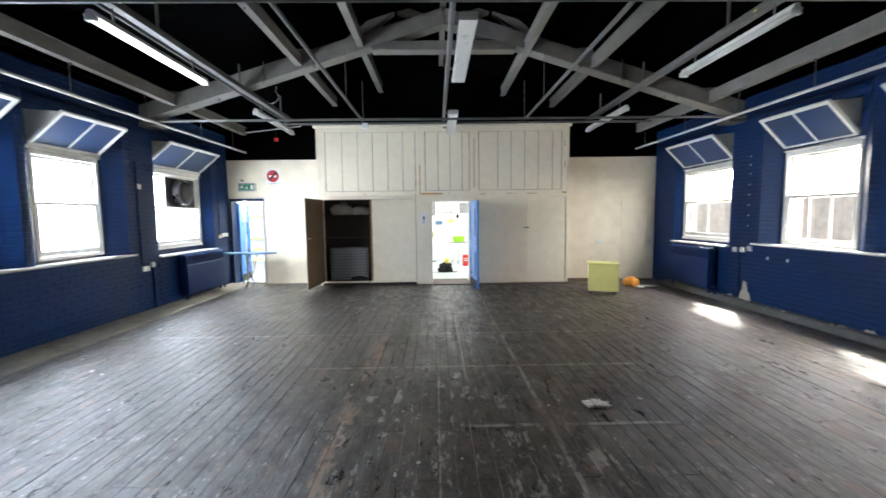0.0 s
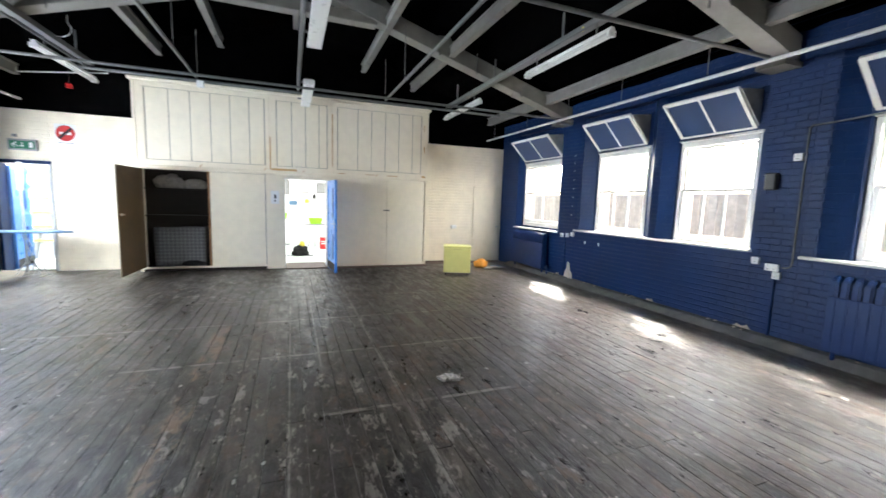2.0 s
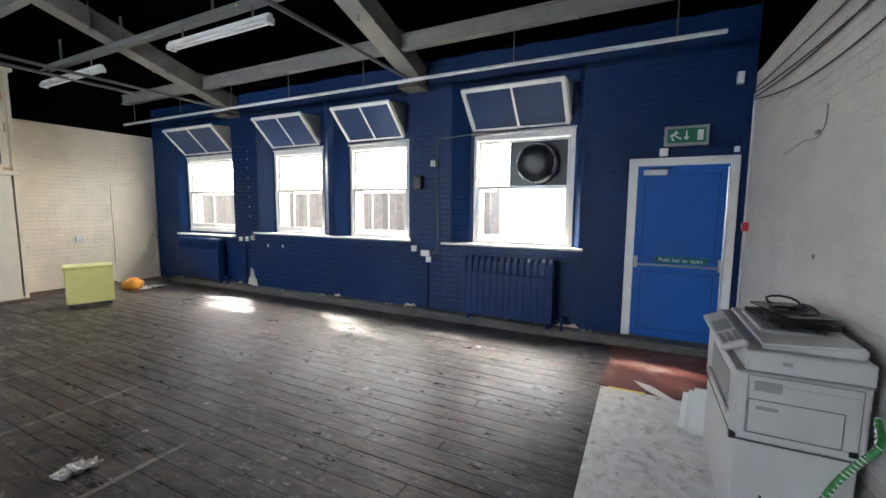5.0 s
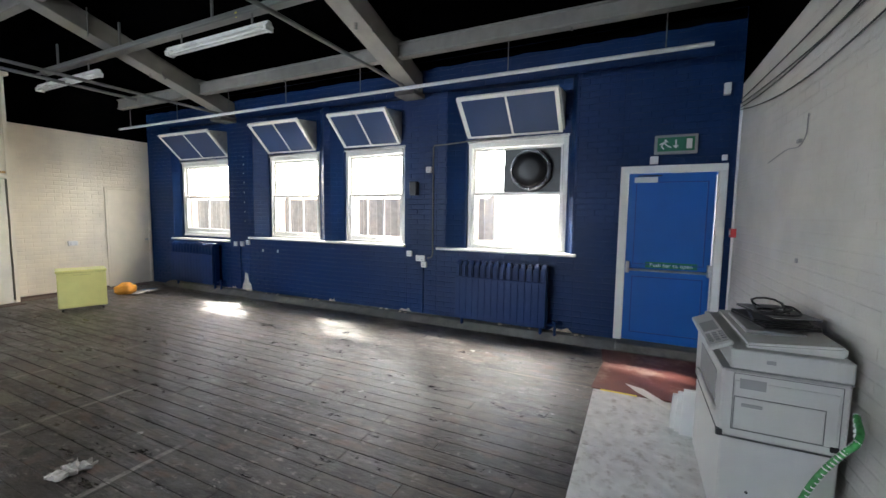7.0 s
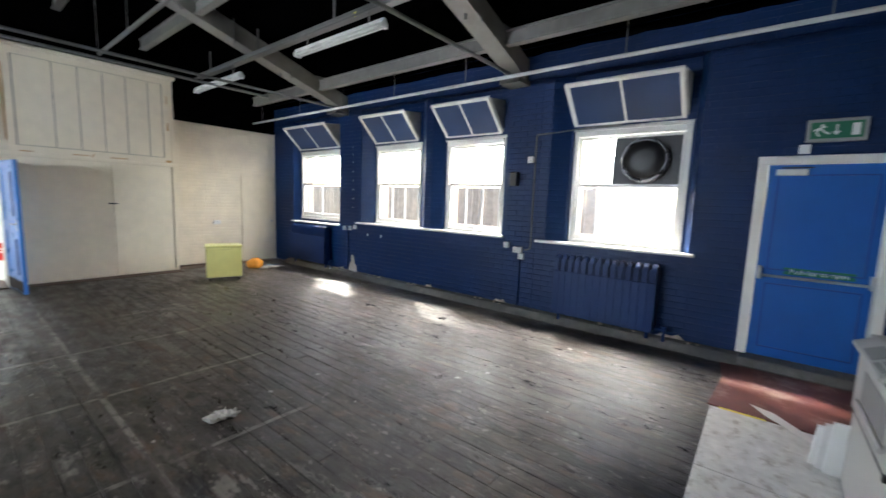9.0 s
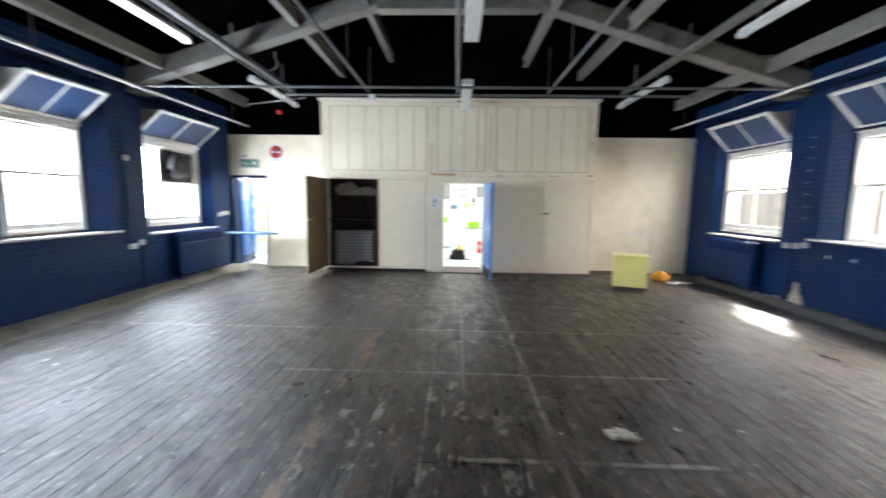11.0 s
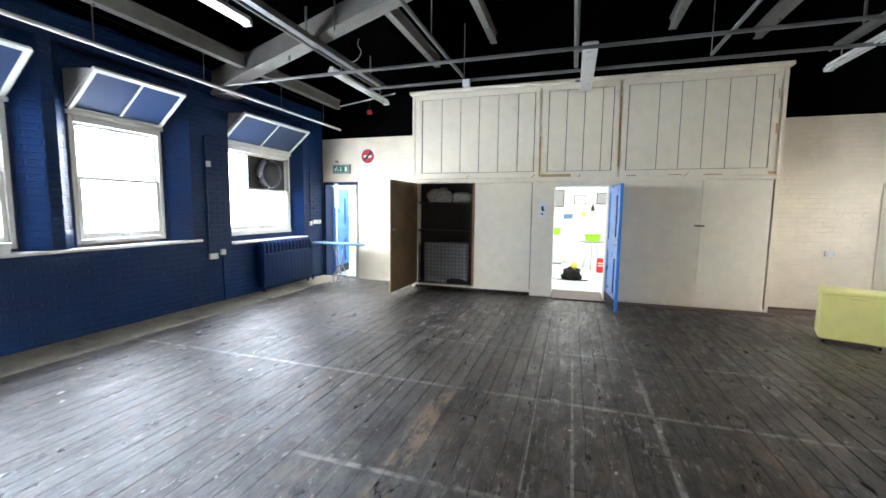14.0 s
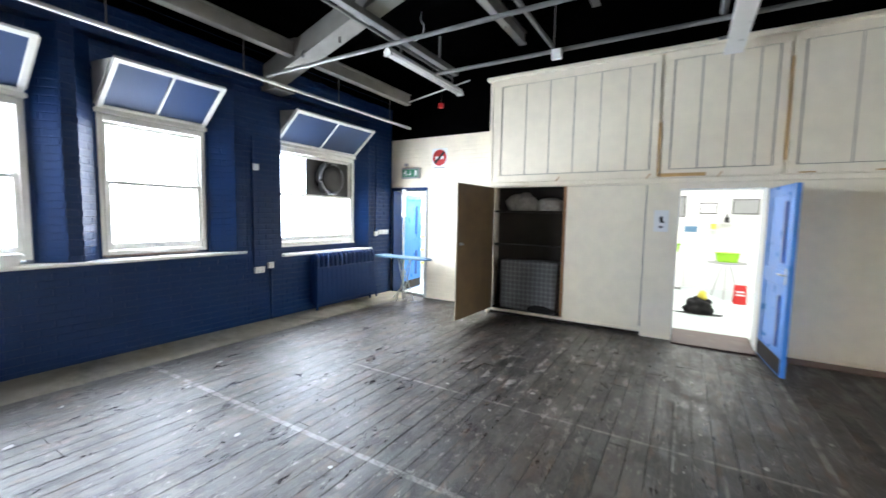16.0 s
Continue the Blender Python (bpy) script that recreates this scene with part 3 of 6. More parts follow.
    for a, c in ((hl + q, hm - 0.014), (hm + 0.014, h - q)):
        part("hopper_pane", leaned(boxes((a, c, -0.006, 0.004, q, length - q))), M_HOPPER, hopper, "pane painted over in dull blue")
    for s in (-1, 1):
        bm = bmesh.new()
        prism(bm, [(-0.08, hz0 + 0.03), (0.0, hz0 + 0.03), (hop_in - 0.02, hz1 + 0.01), (-0.08, hz1 + 0.06)], "x", (h + 0.012 if s > 0 else hl - 0.012) - 0.008, (h + 0.012 if s > 0 else hl - 0.012) + 0.008)
        part("cheek", bm, M_WHITE_DIRTY, win, "grubby white side cheek")
    rod_bm = bmesh.new()
    rod(rod_bm, (0.02, 0.03, hz0 + 0.05), (0.02, 0.045, hz0 + 0.11), 0.012, 8)
    part("catch", rod_bm, M_METAL, win)
    return win


M_WHITE_DIRTY = material("grubby_white_paint", (0.46, 0.45, 0.42), rough=0.5, var=0.2, second=(0.2, 0.19, 0.18), second_scale=4, second_amount=0.5)
LABELS = {"plain": "white painted timber sash window with open hopper above", "fan": "white sash window with a black extractor fan in its upper sash",
          "double": "white sash window with a centre glazing bar and open hopper", "triple": "white sash window with three lower panes and open hopper", "broken": "white sash window with barred lower panes and open hopper"}
k = 1
for y0, y1, style in LEFT_WINDOWS:
    window(f"window_{k}", GL, -90, y0, y1, style, LABELS[style], 0.50, 3.02)
    k += 1
for y0, y1, style in RIGHT_WINDOWS:
    window(f"window_{k}", GR, 90, y0, y1, style, LABELS[style], 0.46, 3.07, 0.075)
    k += 1


def sill(name, x_in, x_out, y0, y1, z, label):
    bm = boxes((*sorted((x_in, x_out)), y0, y1, z, z + 0.035), bevel=0.008)
    return solid(name, bm, M_WHITE, label, "sill")


sill("sill_west_1", XL + 0.045, GL - 0.02, 4.88, 8.25, 1.023, "long white painted timber window sill")
sill("sill_west_2", XL + 0.045, GL - 0.02, 8.84, 10.78, 0.933, "white painted timber window sill")
sill("sill_east_1", XR - 0.06, GR + 0.02, 2.34, 4.29, 1.063, "white painted timber window sill, sunlit and worn")
sill("sill_east_2", XR - 0.06, GR + 0.02, 4.82, 8.23, 1.073, "long white painted timber window sill")
sill("sill_east_3", XR - 0.06, GR + 0.02, 8.82, 10.60, 0.983, "white painted timber window sill")
# sloping bottom boards between sill and frame where the sill lies lower
solid("apron_west", boxes((GL - 0.06, GL + 0.012, 8.86, 10.52, 0.97, WZ0)), M_WHITE, "white painted apron board below the window", "trim")
solid("apron_east", boxes((GR - 0.012, GR + 0.06, 8.86, 10.46, 1.02, WZ0)), M_WHITE, "white painted apron board below the window", "trim")


# ---- roof steel ----
def truss(y):
    t = thing("roof_truss", "grey painted boxed roof truss with raised collar", "truss", (RIDGE_X, y, 0))
    for s, wall in ((-1, XL - RIDGE_X), (1, XR - RIDGE_X)):
        e = abs(wall)
        top = lambda x: RIDGE_Z - SLOPE * x
        bm = bmesh.new()
        outline = [(0.02, top(0.02)), (e, top(e)), (e, top(e) - 0.30), (e - 0.42, top(e - 0.42) - 0.27), (0.02, top(0.02) - 0.27)]
        prism(bm, [(s * a, c) for a, c in outline], "y", -0.13, 0.13)
        soften(bm, 0.01, 1)
        part("rafter", bm, M_STEEL, t)
        bm = boxes((min(s * (e - 0.30), s * e), max(s * (e - 0.30), s * e), -0.16, 0.16, top(e) - 0.36, top(e) - 0.302))
        part("bearing_plate", bm, M_STEEL, t)
        bm = bmesh.new()
        beam(bm, (s * 1.75, 0, top(1.75) - 0.10), (s * 0.75, 0, 5.33), 0.14, 0.16)
        part("brace", bm, M_STEEL, t)
        bm = bmesh.new()
        beam(bm, (s * 0.95, 0.03, 5.28), (s * 0.05, 0.03, 4.98), 0.12, 0.12)
        part("ridge_brace", bm, M_STEEL, t)
        for x in (4.72, 2.45, 1.42):
            bm = bmesh.new()
            prism(bm, [(s * (x - 0.15), top(x - 0.15) - 0.02), (s * (x + 0.20), top(x + 0.20) - 0.02), (s * (x + 0.12), top(x) + 0.06), (s * (x - 0.10), top(x) + 0.06)], "y", -0.12, 0.12)
            part("gusset", bm, M_STEEL, t)
        bm = bmesh.new()
        rod(bm, (s * 3.95, 0, top(3.95) - 0.34), (s * 3.95, 0, top(3.95) - 0.26), 0.018, 8)
        part("bolt", bm, M_STEEL, t)
        bm = bmesh.new()
        beam(bm, (s * 3.1, -0.14, top(3.1) + 0.05), (s * 3.1, -0.14, top(3.1) - 0.33), 0.03, 0.006)
        part("strap", bm, M_PIPE, t)
    part("collar", boxes((-1.25, 1.25, -0.11, 0.11, 4.50, 4.66), bevel=0.01), M_STEEL, t)
    return t


truss(8.68)
truss(4.68)

for px, z in ((-4.42, 3.59), (-2.25, 4.235), (-1.18, 4.545), (1.69, 4.45), (2.85, 4.175), (4.94, 3.58)):
    p = thing("purlin", "grey painted steel roof purlin", "purlin", (px, 0, z), 0, "purlins")
    part("flange", boxes((-0.055, 0.055, YN - 0.02, 11.1, 0, 0.022), bevel=0.003), M_STEEL, p)
    part("flange", boxes((-0.055, 0.055, YN - 0.02, 11.1, 0.163, 0.185), bevel=0.003), M_STEEL, p)
    part("web", boxes((-0.030, 0.030, YN - 0.02, 11.1, 0.022, 0.163)), M_STEEL, p)
    for y in (2.4, 6.6, 10.4):
        part("hanger_bolt", rods(0.012, ((0, y, -0.03), (0, y, 0.004)), n=8), M_PIPE, p)
p = thing("ridge_beam", "grey painted ridge member", "purlin", (RIDGE_X, 0, 5.25))
part("bar", boxes((-0.05, 0.05, YN - 0.02, YF, 0, 0.14)), M_STEEL, p)

# pipes and rails
def pipe(name, r, a, c, mat, label, hangers=(), top=0.5):
    t = thing(name, label, "pipe", a)
    o = Vector(a)
    part("tube", rods(r, ((0, 0, 0), Vector(c) - o), n=12), mat, t, smooth=False)
    for q in hangers:
        q = Vector(q) - o
        part("hanger", rods(0.006, (q, q + Vector((0, 0, top))), n=6), M_PIPE, t)
    return t


pipe("hanging_rail", 0.022, (-4.45, YN + 0.02, 3.20), (-4.45, 11.2, 3.20), M_RAIL, "long pale rail hung below the purlin on thin rods", [(-4.45, y, 3.2) for y in (1.6, 3.1, 4.9, 6.6, 7.9, 9.4, 10.6)], 0.44)
pipe("hanging_rail", 0.022, (4.96, 1.10, 3.21), (4.96, 11.2, 3.21), M_RAIL, "long pale rail hung below the purlin on thin rods", [(4.96, y, 3.21) for y in (1.5, 3.1, 5.2, 6.6, 7.9, 9.3, 10.8)], 0.44)
pipe("tie_pipe", 0.020, (-4.42, 8.18, 3.24), (5.30, 8.18, 3.24), M_PIPE, "thin grey scaffold pipe across the hall")
pipe("tie_pipe", 0.020, (-4.42, 4.50, 3.24), (4.95, 4.50, 3.24), M_PIPE, "thin grey scaffold pipe across the hall")
pipe("lighting_bar", 0.024, (-3.05, 9.88, 3.56), (4.6, 9.88, 3.56), M_PIPE, "grey conduit pipe across the end of the hall", [(-1.4, 9.88, 3.56), (0.28, 9.88, 3.56), (1.94, 9.88, 3.56)], 0.85)
for x in (-1.42, 0.26, 1.95):
    pipe("conduit", 0.024 if x != 0.26 else 0.030, (x, YN + 0.02, 3.62), (x, 9.88, 3.62), M_PIPE, "long grey conduit pipe under the roof", [(x, y, 3.62) for y in (4.4, 8.4)], 0.9)
for x in (-3.20, 3.66):
    t = thing("cable_trunking", "grey steel cable trunking running the length of the hall", "trunking", (x, 0, 3.80))
    part("tray", boxes((-0.05, 0.05, YN + 0.02, 10.7, 0, 0.08), bevel=0.004), M_PIPE, t)
    for y in (2.0, 4.4, 6.4, 8.4, 10.2):
        part("hanger", boxes((-0.012, 0.012, y - 0.012, y + 0.012, 0.08, 0.42)), M_PIPE, t)
    part("conduit", rods(0.016, ((-0.085, YN + 0.02, -0.01), (-0.085, 10.7, -0.01))), M_PIPE, t)


def diffuser_light(x, y0, y1, z, label):
    t = thing("fluorescent_light", label, "ceiling light", (x, (y0 + y1) / 2, z), 0, "fluorescent lights")
    h = (y1 - y0) / 2
    bm = bmesh.new()
    prism(bm, [(-0.09, 0.0), (0.09, 0.0), (0.09, 0.03), (0.07, 0.075), (-0.07, 0.075), (-0.09, 0.03)], "y", -h, h)
    soften(bm, 0.004, 1)
    part("diffuser", bm, M_LAMP, t)
    part("spine", boxes((-0.06, 0.06, -h + 0.02, h - 0.02, 0.0755, 0.10)), M_STEEL, t)
    for s in (-1, 1):
        part("end_cap", boxes((-0.092, 0.092, s * (h + 0.006) - 0.0055, s * (h + 0.006) + 0.0055, -0.002, 0.077)), M_LAMP, t)
        part("bracket", boxes((-0.165, 0.03, s * h * 0.7 - 0.015, s * h * 0.7 + 0.015, 0.078, 0.105)), M_PIPE, t)
    return t


def batten_light(x, y0, y1, z, lit=False, label=""):
    t = thing("fluorescent_light", label, "ceiling light", (x, (y0 + y1) / 2, z), 0, "fluorescent lights")
    h = (y1 - y0) / 2
    bm = bmesh.new()
    prism(bm, [(-0.025, 0.07), (0.025, 0.07), (0.03, 0.04), (0.056, 0.02), (0.056, 0.012), (-0.056, 0.012), (-0.056, 0.02), (-0.03, 0.04)], "y", -h, h)
    part("reflector", bm, M_LAMP, t)
    for s in (-1, 1):
        part("tube", rods(0.014, ((s * 0.030, -h + 0.05, -0.012), (s * 0.030, h - 0.05, -0.012)), n=12), M_TUBE_LIT if lit else M_TUBE, t, smooth=True)
        part("end_cap", boxes((-0.054, 0.054, s * (h - 0.025) - 0.022, s * (h - 0.025) + 0.022, -0.032, 0.012), bevel=0.004), M_LAMP, t)
    for s in (-1, 1):
        part("stem", rods(0.01, ((0, s * h * 0.7, 0.088), (0, s * h * 0.7, 0.24)), n=8), M_PIPE, t)
    return t


batten_light(-3.22, 5.45, 7.40, 3.58, True, "lit twin tube fluorescent batten below the trunking")
batten_light(-3.22, 9.00, 10.90, 3.58, False, "unlit white twin tube fluorescent batten")
batten_light(3.64, 5.42, 7.25, 3.60, False, "unlit white twin tube fluorescent batten")
batten_light(3.64, 8.95, 10.85, 3.58, False, "unlit white twin tube fluorescent batten")
diffuser_light(0.42, 5.45, 7.25, 3.53, "unlit fluorescent light with flat white diffuser")
diffuser_light(0.42, 8.95, 10.75, 3.50, "unlit fluorescent light with flat white diffuser")


# ---- the cupboard block across the far end ----
CX0, CX1, CZ = -2.72, 3.26, 3.78
LEDGE = 2.10
blk = thing("cupboard_block", "cream painted built-in cupboards with panelled front above", "cupboard", (0, YC, 0))
t = 0.05
part("side", boxes((CX0, CX0 + t, 0.0, 0.395, 0, CZ - 0.06)), M_CREAM, blk)
part("side", boxes((CX1 - t, CX1, 0.0, 0.395, 0, CZ - 0.06)), M_CREAM, blk)
part("cornice", boxes((CX0 - 0.05, CX1 + 0.05, -0.05, 0.42, CZ - 0.06, CZ), bevel=0.012), M_CREAM, blk)
part("ledge", boxes((CX0 - 0.01, CX1 + 0.01, -0.022, 0.02, LEDGE - 0.035, LEDGE + 0.03), bevel=0.008), M_CREAM, blk)
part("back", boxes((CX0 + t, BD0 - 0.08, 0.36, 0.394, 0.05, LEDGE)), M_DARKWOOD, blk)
# face frame below the ledge
for nm, a, c, z0, z1 in (("stile", CX0 + t, -2.60, 0.055, LEDGE - 0.036), ("stile", -0.40, BD0, 0.0, LEDGE - 0.036), ("head_rail", BD0, BD1, BDZ, LEDGE - 0.036), ("plinth", -2.60, -0.40, 0.055, 0.095), ("plinth", BD1 + 0.05, CX1 - t, 0.0, 0.05), ("head_rail", -2.60, -0.40, 2.05, LEDGE - 0.036), ("stile", BD1, BD1 + 0.05, 0.0, LEDGE - 0.036)):
    part(nm, boxes((a, c, 0.0, 0.03, z0, z1)), M_CREAM, blk)
# dark board stands for the black shadow in the gap below the plinth
part("kick_board", boxes((CX0 + t, -0.40, 0.07, 0.09, 0.0, 0.07)), M_DARKWOOD, blk, "recessed board coloured dark for the shadow under the cupboards")
part("middle_stile", boxes((-1.50, -1.455, 0.002, 0.10, 0.095, 2.05)), M_WOOD_EDGE, blk, "stile with bare worn timber edge")
part("jamb", boxes((BD0 - 0.05, BD0, 0.03, 0.40, 0, BDZ + 0.03)), M_PLASTER, blk)
part("jamb", boxes((BD1, BD1 + 0.05, 0.03, 0.40, 0, BDZ + 0.03)), M_PLASTER, blk)
part("soffit", boxes((BD0, BD1, 0.03, 0.40, BDZ, BDZ + 0.03)), M_PLASTER, blk)
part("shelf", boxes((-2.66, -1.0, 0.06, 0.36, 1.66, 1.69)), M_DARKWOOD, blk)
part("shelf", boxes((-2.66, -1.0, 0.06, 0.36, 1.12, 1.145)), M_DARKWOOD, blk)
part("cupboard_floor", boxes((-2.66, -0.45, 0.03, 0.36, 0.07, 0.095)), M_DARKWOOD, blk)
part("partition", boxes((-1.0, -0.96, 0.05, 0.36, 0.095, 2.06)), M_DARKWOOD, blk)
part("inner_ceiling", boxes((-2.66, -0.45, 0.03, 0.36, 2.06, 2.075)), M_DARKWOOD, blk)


def cupboard_door(x0, x1, z0, z1, label, knob=None):
    d = part("door", boxes((x0, x1, -0.014, 0.012, z0, z1), bevel=0.003), M_CREAM, blk, label)
    if knob:
        part("handle", boxes((knob[0] - 0.07, knob[0] + 0.07, -0.035, -0.014, knob[1] - 0.012, knob[1] + 0.012), bevel=0.005), M_DARK, d, "small black bolt")
    return d


cupboard_door(-1.45, -0.41, 0.10, 2.045, "flush cream cupboard door, shut")
cupboard_door(BD1 + 0.055, 2.245, 0.055, 2.06, "flush cream cupboard door, streaked grey", (2.24, 1.34))
cupboard_door(2.252, 3.18, 0.02, 2.06, "flush cream cupboard door, shut")
# upper panelled front: three frames of tongue boards
part("upper_backing", boxes((CX0 + t, CX1 - t, 0.012, 0.03, LEDGE + 0.03, CZ - 0.06)), M_CREAM, blk)
z0, z1 = LEDGE + 0.04, CZ - 0.065
for x0, x1, cuts in ((-2.60, -0.31, (-2.12, -1.755, -1.40, -1.045, -0.69)), (-0.25, 0.97, (0.14, 0.425, 0.71)), (1.02, 3.17, (1.56, 1.875, 2.20, 2.525, 2.86))):
    d = part("panel_frame", boxes((x0, x1, -0.010, 0.010, z1 - 0.10, z1), (x0, x1, -0.010, 0.010, z0, z0 + 0.10), (x0, x0 + 0.08, -0.010, 0.010, z0 + 0.10, z1 - 0.10), (x1 - 0.08, x1, -0.010, 0.010, z0 + 0.10, z1 - 0.10), bevel=0.003), M_CREAM, blk)
    edges = [x0 + 0.09, *cuts, x1 - 0.09]
    for a, c in zip(edges, edges[1:]):
        part("tongue_board", boxes((a + 0.006, c - 0.006, -0.003, 0.011, z0 + 0.108, z1 - 0.108), bevel=0.002), M_CREAM, d)
    # dark backing paints in the shadow lines between the boards
    part("gap_backing", boxes((x0 + 0.081, x1 - 0.081, 0.0111, 0.0118, z0 + 0.101, z1 - 0.101)), M_JOINT_SHADE, d, "joints between the boards, shadow put into their dark colour")
for x0, x1, z0_, z1_ in ((-0.305, -0.28, 2.16, 2.85), (-0.27, 0.24, 2.145, 2.19), (0.985, 1.005, 2.30, 3.45), (1.12, 1.27, 2.145, 2.16), (1.75, 1.95, 2.15, 2.165), (2.25, 2.50, 2.145, 2.162), (3.145, 3.17, 2.75, 2.90), (3.145, 3.16, 3.25, 3.40), (3.10, 3.20, 2.15, 2.19)):
    part("chipped_strip", boxes((x0, x1, -0.0125, -0.004, z0_, z1_)), M_BARE, blk, "chipped paint showing bare pine")
for x in (-1.62, -0.42, 0.36, 1.98):
    bm = bmesh.new()
    beam(bm, (x, -0.03, 2.13), (x + 0.05, -0.03, 2.19), 0.015, 0.012)
    part("turn_button", bm, M_BARE, blk)

od = thing("open_cupboard_door", "brown hardboard cupboard door standing wide open", "cupboard door", (-2.60, YC - 0.015, 0), -93)
part("leaf", boxes((0.0, 1.10, -0.02, 0.0, 0.10, 2.05), bevel=0.003), M_WOOD, od)
part("outer_face", boxes((0.0, 1.10, -0.026, -0.0205, 0.10, 2.05)), M_CREAM, od, "cream painted outer face")
hd = part("handle", boxes((0.99, 1.05, 0.0, 0.02, 1.17, 1.21), bevel=0.004), M_METAL, od)
part("lever", rods(0.009, ((1.02, 0.02, 1.19), (1.02, 0.06, 1.19))), M_METAL, hd)
part("pull", rods(0.009, ((1.02, -0.026, 1.19), (1.02, -0.10, 1.19))), M_METAL, od)

# what lies in the open cupboard
def lumpy(name, w, d, h, mat, at, seed, label, category, sub=3, rz=0):
    bm = bmesh.new()
    bmesh.ops.create_icosphere(bm, subdivisions=sub, radius=1)
    for v in bm.verts:
        n = noise.noise(v.co * 2.1 + Vector((seed, 0, 0))) * 0.30 + noise.noise(v.co * 6 + Vector((0, seed, 0))) * 0.10
        v.co *= 1 + n
        v.co.x *= w / 2
        v.co.y *= d / 2
        v.co.z = max(-0.6, v.co.z) * h / 1.6 + 0.6 * h / 1.6
    ob = solid(name, bm, mat, label, category, "thing", True)
    ob.matrix_basis = pose(*at, 0, 0, rz)
    return ob


def checked_blanket():
    m = material("checked_wool", (0.14, 0.145, 0.15), rough=0.95, var=0.15, scale=30, bump=0.4, bscale=200)
    N, L = m.node_tree.nodes, m.node_tree.links
    geo = N.new("ShaderNodeNewGeometry")
    sep = N.new("ShaderNodeSeparateXYZ")
    L.new(geo.outputs["Position"], sep.inputs[0])
    tot = None
    for ax in ("X", "Z"):
        w = N.new("ShaderNodeMath")
        w.operation = "PINGPONG"
        w.inputs[1].default_value = 0.036
        L.new(sep.outputs[ax], w.inputs[0])
        g = N.new("ShaderNodeMath")
        g.operation = "LESS_THAN"
        g.inputs[1].default_value = 0.012
        L.new(w.outputs[0], g.inputs[0])
        if tot is None:
            tot = g.outputs[0]
        else:
            a = N.new("ShaderNodeMath")
            L.new(tot, a.inputs[0])
            L.new(g.outputs[0], a.inputs[1])
            tot = a.outputs[0]
    sc = N.new("ShaderNodeMath")
    sc.operation = "MULTIPLY"
    sc.inputs[1].default_value = 0.24
    L.new(tot, sc.inputs[0])
    mix = N.new("ShaderNodeMix")
    mix.data_type = "RGBA"
    b = N["Principled BSDF"]
    L.new(b.inputs["Base Color"].links[0].from_socket, mix.inputs[6])
    mix.inputs[7].default_value = (0.36, 0.37, 0.39, 1)
    L.new(sc.outputs[0], mix.inputs["Factor"])
    L.new(mix.outputs[2], b.inputs["Base Color"])
    return m


bm = boxes((-0.46, 0.46, -0.14, 0.14, 0, 0.80))
bmesh.ops.subdivide_edges(bm, edges=bm.edges[:], cuts=7, use_grid_fill=True)
for v in bm.verts:
    v.co += Vector((0.02 * noise.noise(v.co * 3), 0.03 * noise.noise(v.co * 4 + Vector((5, 0, 0))), 0.03 * noise.noise(v.co * 3 + Vector((0, 7, 0)))))
    v.co.z = max(v.co.z, 0)
ob = solid("checked_blanket", bm, checked_blanket(), "grey checked wool blanket draped over a stack in the cupboard", "blanket", "thing", True)
ob.matrix_basis = pose(-2.03, YC + 0.20, 0.096)
lumpy("folded_bedding", 0.55, 0.24, 0.28, M_LINEN, (-2.20, YC + 0.20, 1.69), 1.0, "crumpled patterned pale bedding on the shelf", "bedding")
lumpy("folded_sheet", 0.42, 0.24, 0.20, M_LINEN, (-1.75, YC + 0.21, 1.69), 4.0, "folded pale sheets on the shelf", "bedding")
lumpy("black_cloth", 0.42, 0.10, 0.12, M_CLOTH, (-1.80, YC + 0.06, 0.096), 8.0, "crumpled black cloth at the cupboard's foot", "cloth")


# ---- doors ----
def leaf_parts(t, w, h, mat, z0=0.01, panels=True, plate=True):
    """A ledged door leaf from x 0 to w, with sunk panels on both faces."""
    part("leaf", boxes((0, w, -0.012, 0.012, z0, h), bevel=0.002), mat, t)
    for s in (-1, 1):
        y0, y1 = sorted((s * 0.0125, s * 0.024))
        part("stile", boxes((0, 0.10, y0, y1, z0, h), bevel=0.003), mat, t)
        part("stile", boxes((w - 0.10, w, y0, y1, z0, h), bevel=0.003), mat, t)
        for a, c in ((z0, z0 + 0.20), (0.92, 1.08), (h - 0.11, h)):
            part("rail", boxes((0.101, w - 0.101, y0, y1, a, c), bevel=0.003), mat, t)


d = thing("door_back", "light blue panelled door standing open into the hall", "door", (BD1 + 0.03, YC - 0.02, 0), -84.5, "", "structure")
leaf_parts(d, 0.87, 1.97, M_PALE_BLUE, 0.015)
part("kick_plate", boxes((0.02, 0.85, -0.027, -0.0245, 0.03, 0.20)), M_DARKWOOD, d, "dark scuffed kick plate")
for z0, z1 in ((0.28, 0.82), (1.16, 1.80)):
    part("slot_panel", boxes((0.60, 0.67, -0.0265, 0.0265, z0, z1)), M_DOOR_SHADE, d, "narrow dark sunk panel")
hh = part("handle_plate", boxes((0.80, 0.835, -0.030, -0.0245, 0.95, 1.12), bevel=0.003), M_METAL, d)
part("lever", rods(0.009, ((0.817, -0.03, 1.05), (0.817, -0.07, 1.05)), ((0.817, -0.066, 1.05), (0.71, -0.066, 1.05))), M_METAL, hh)

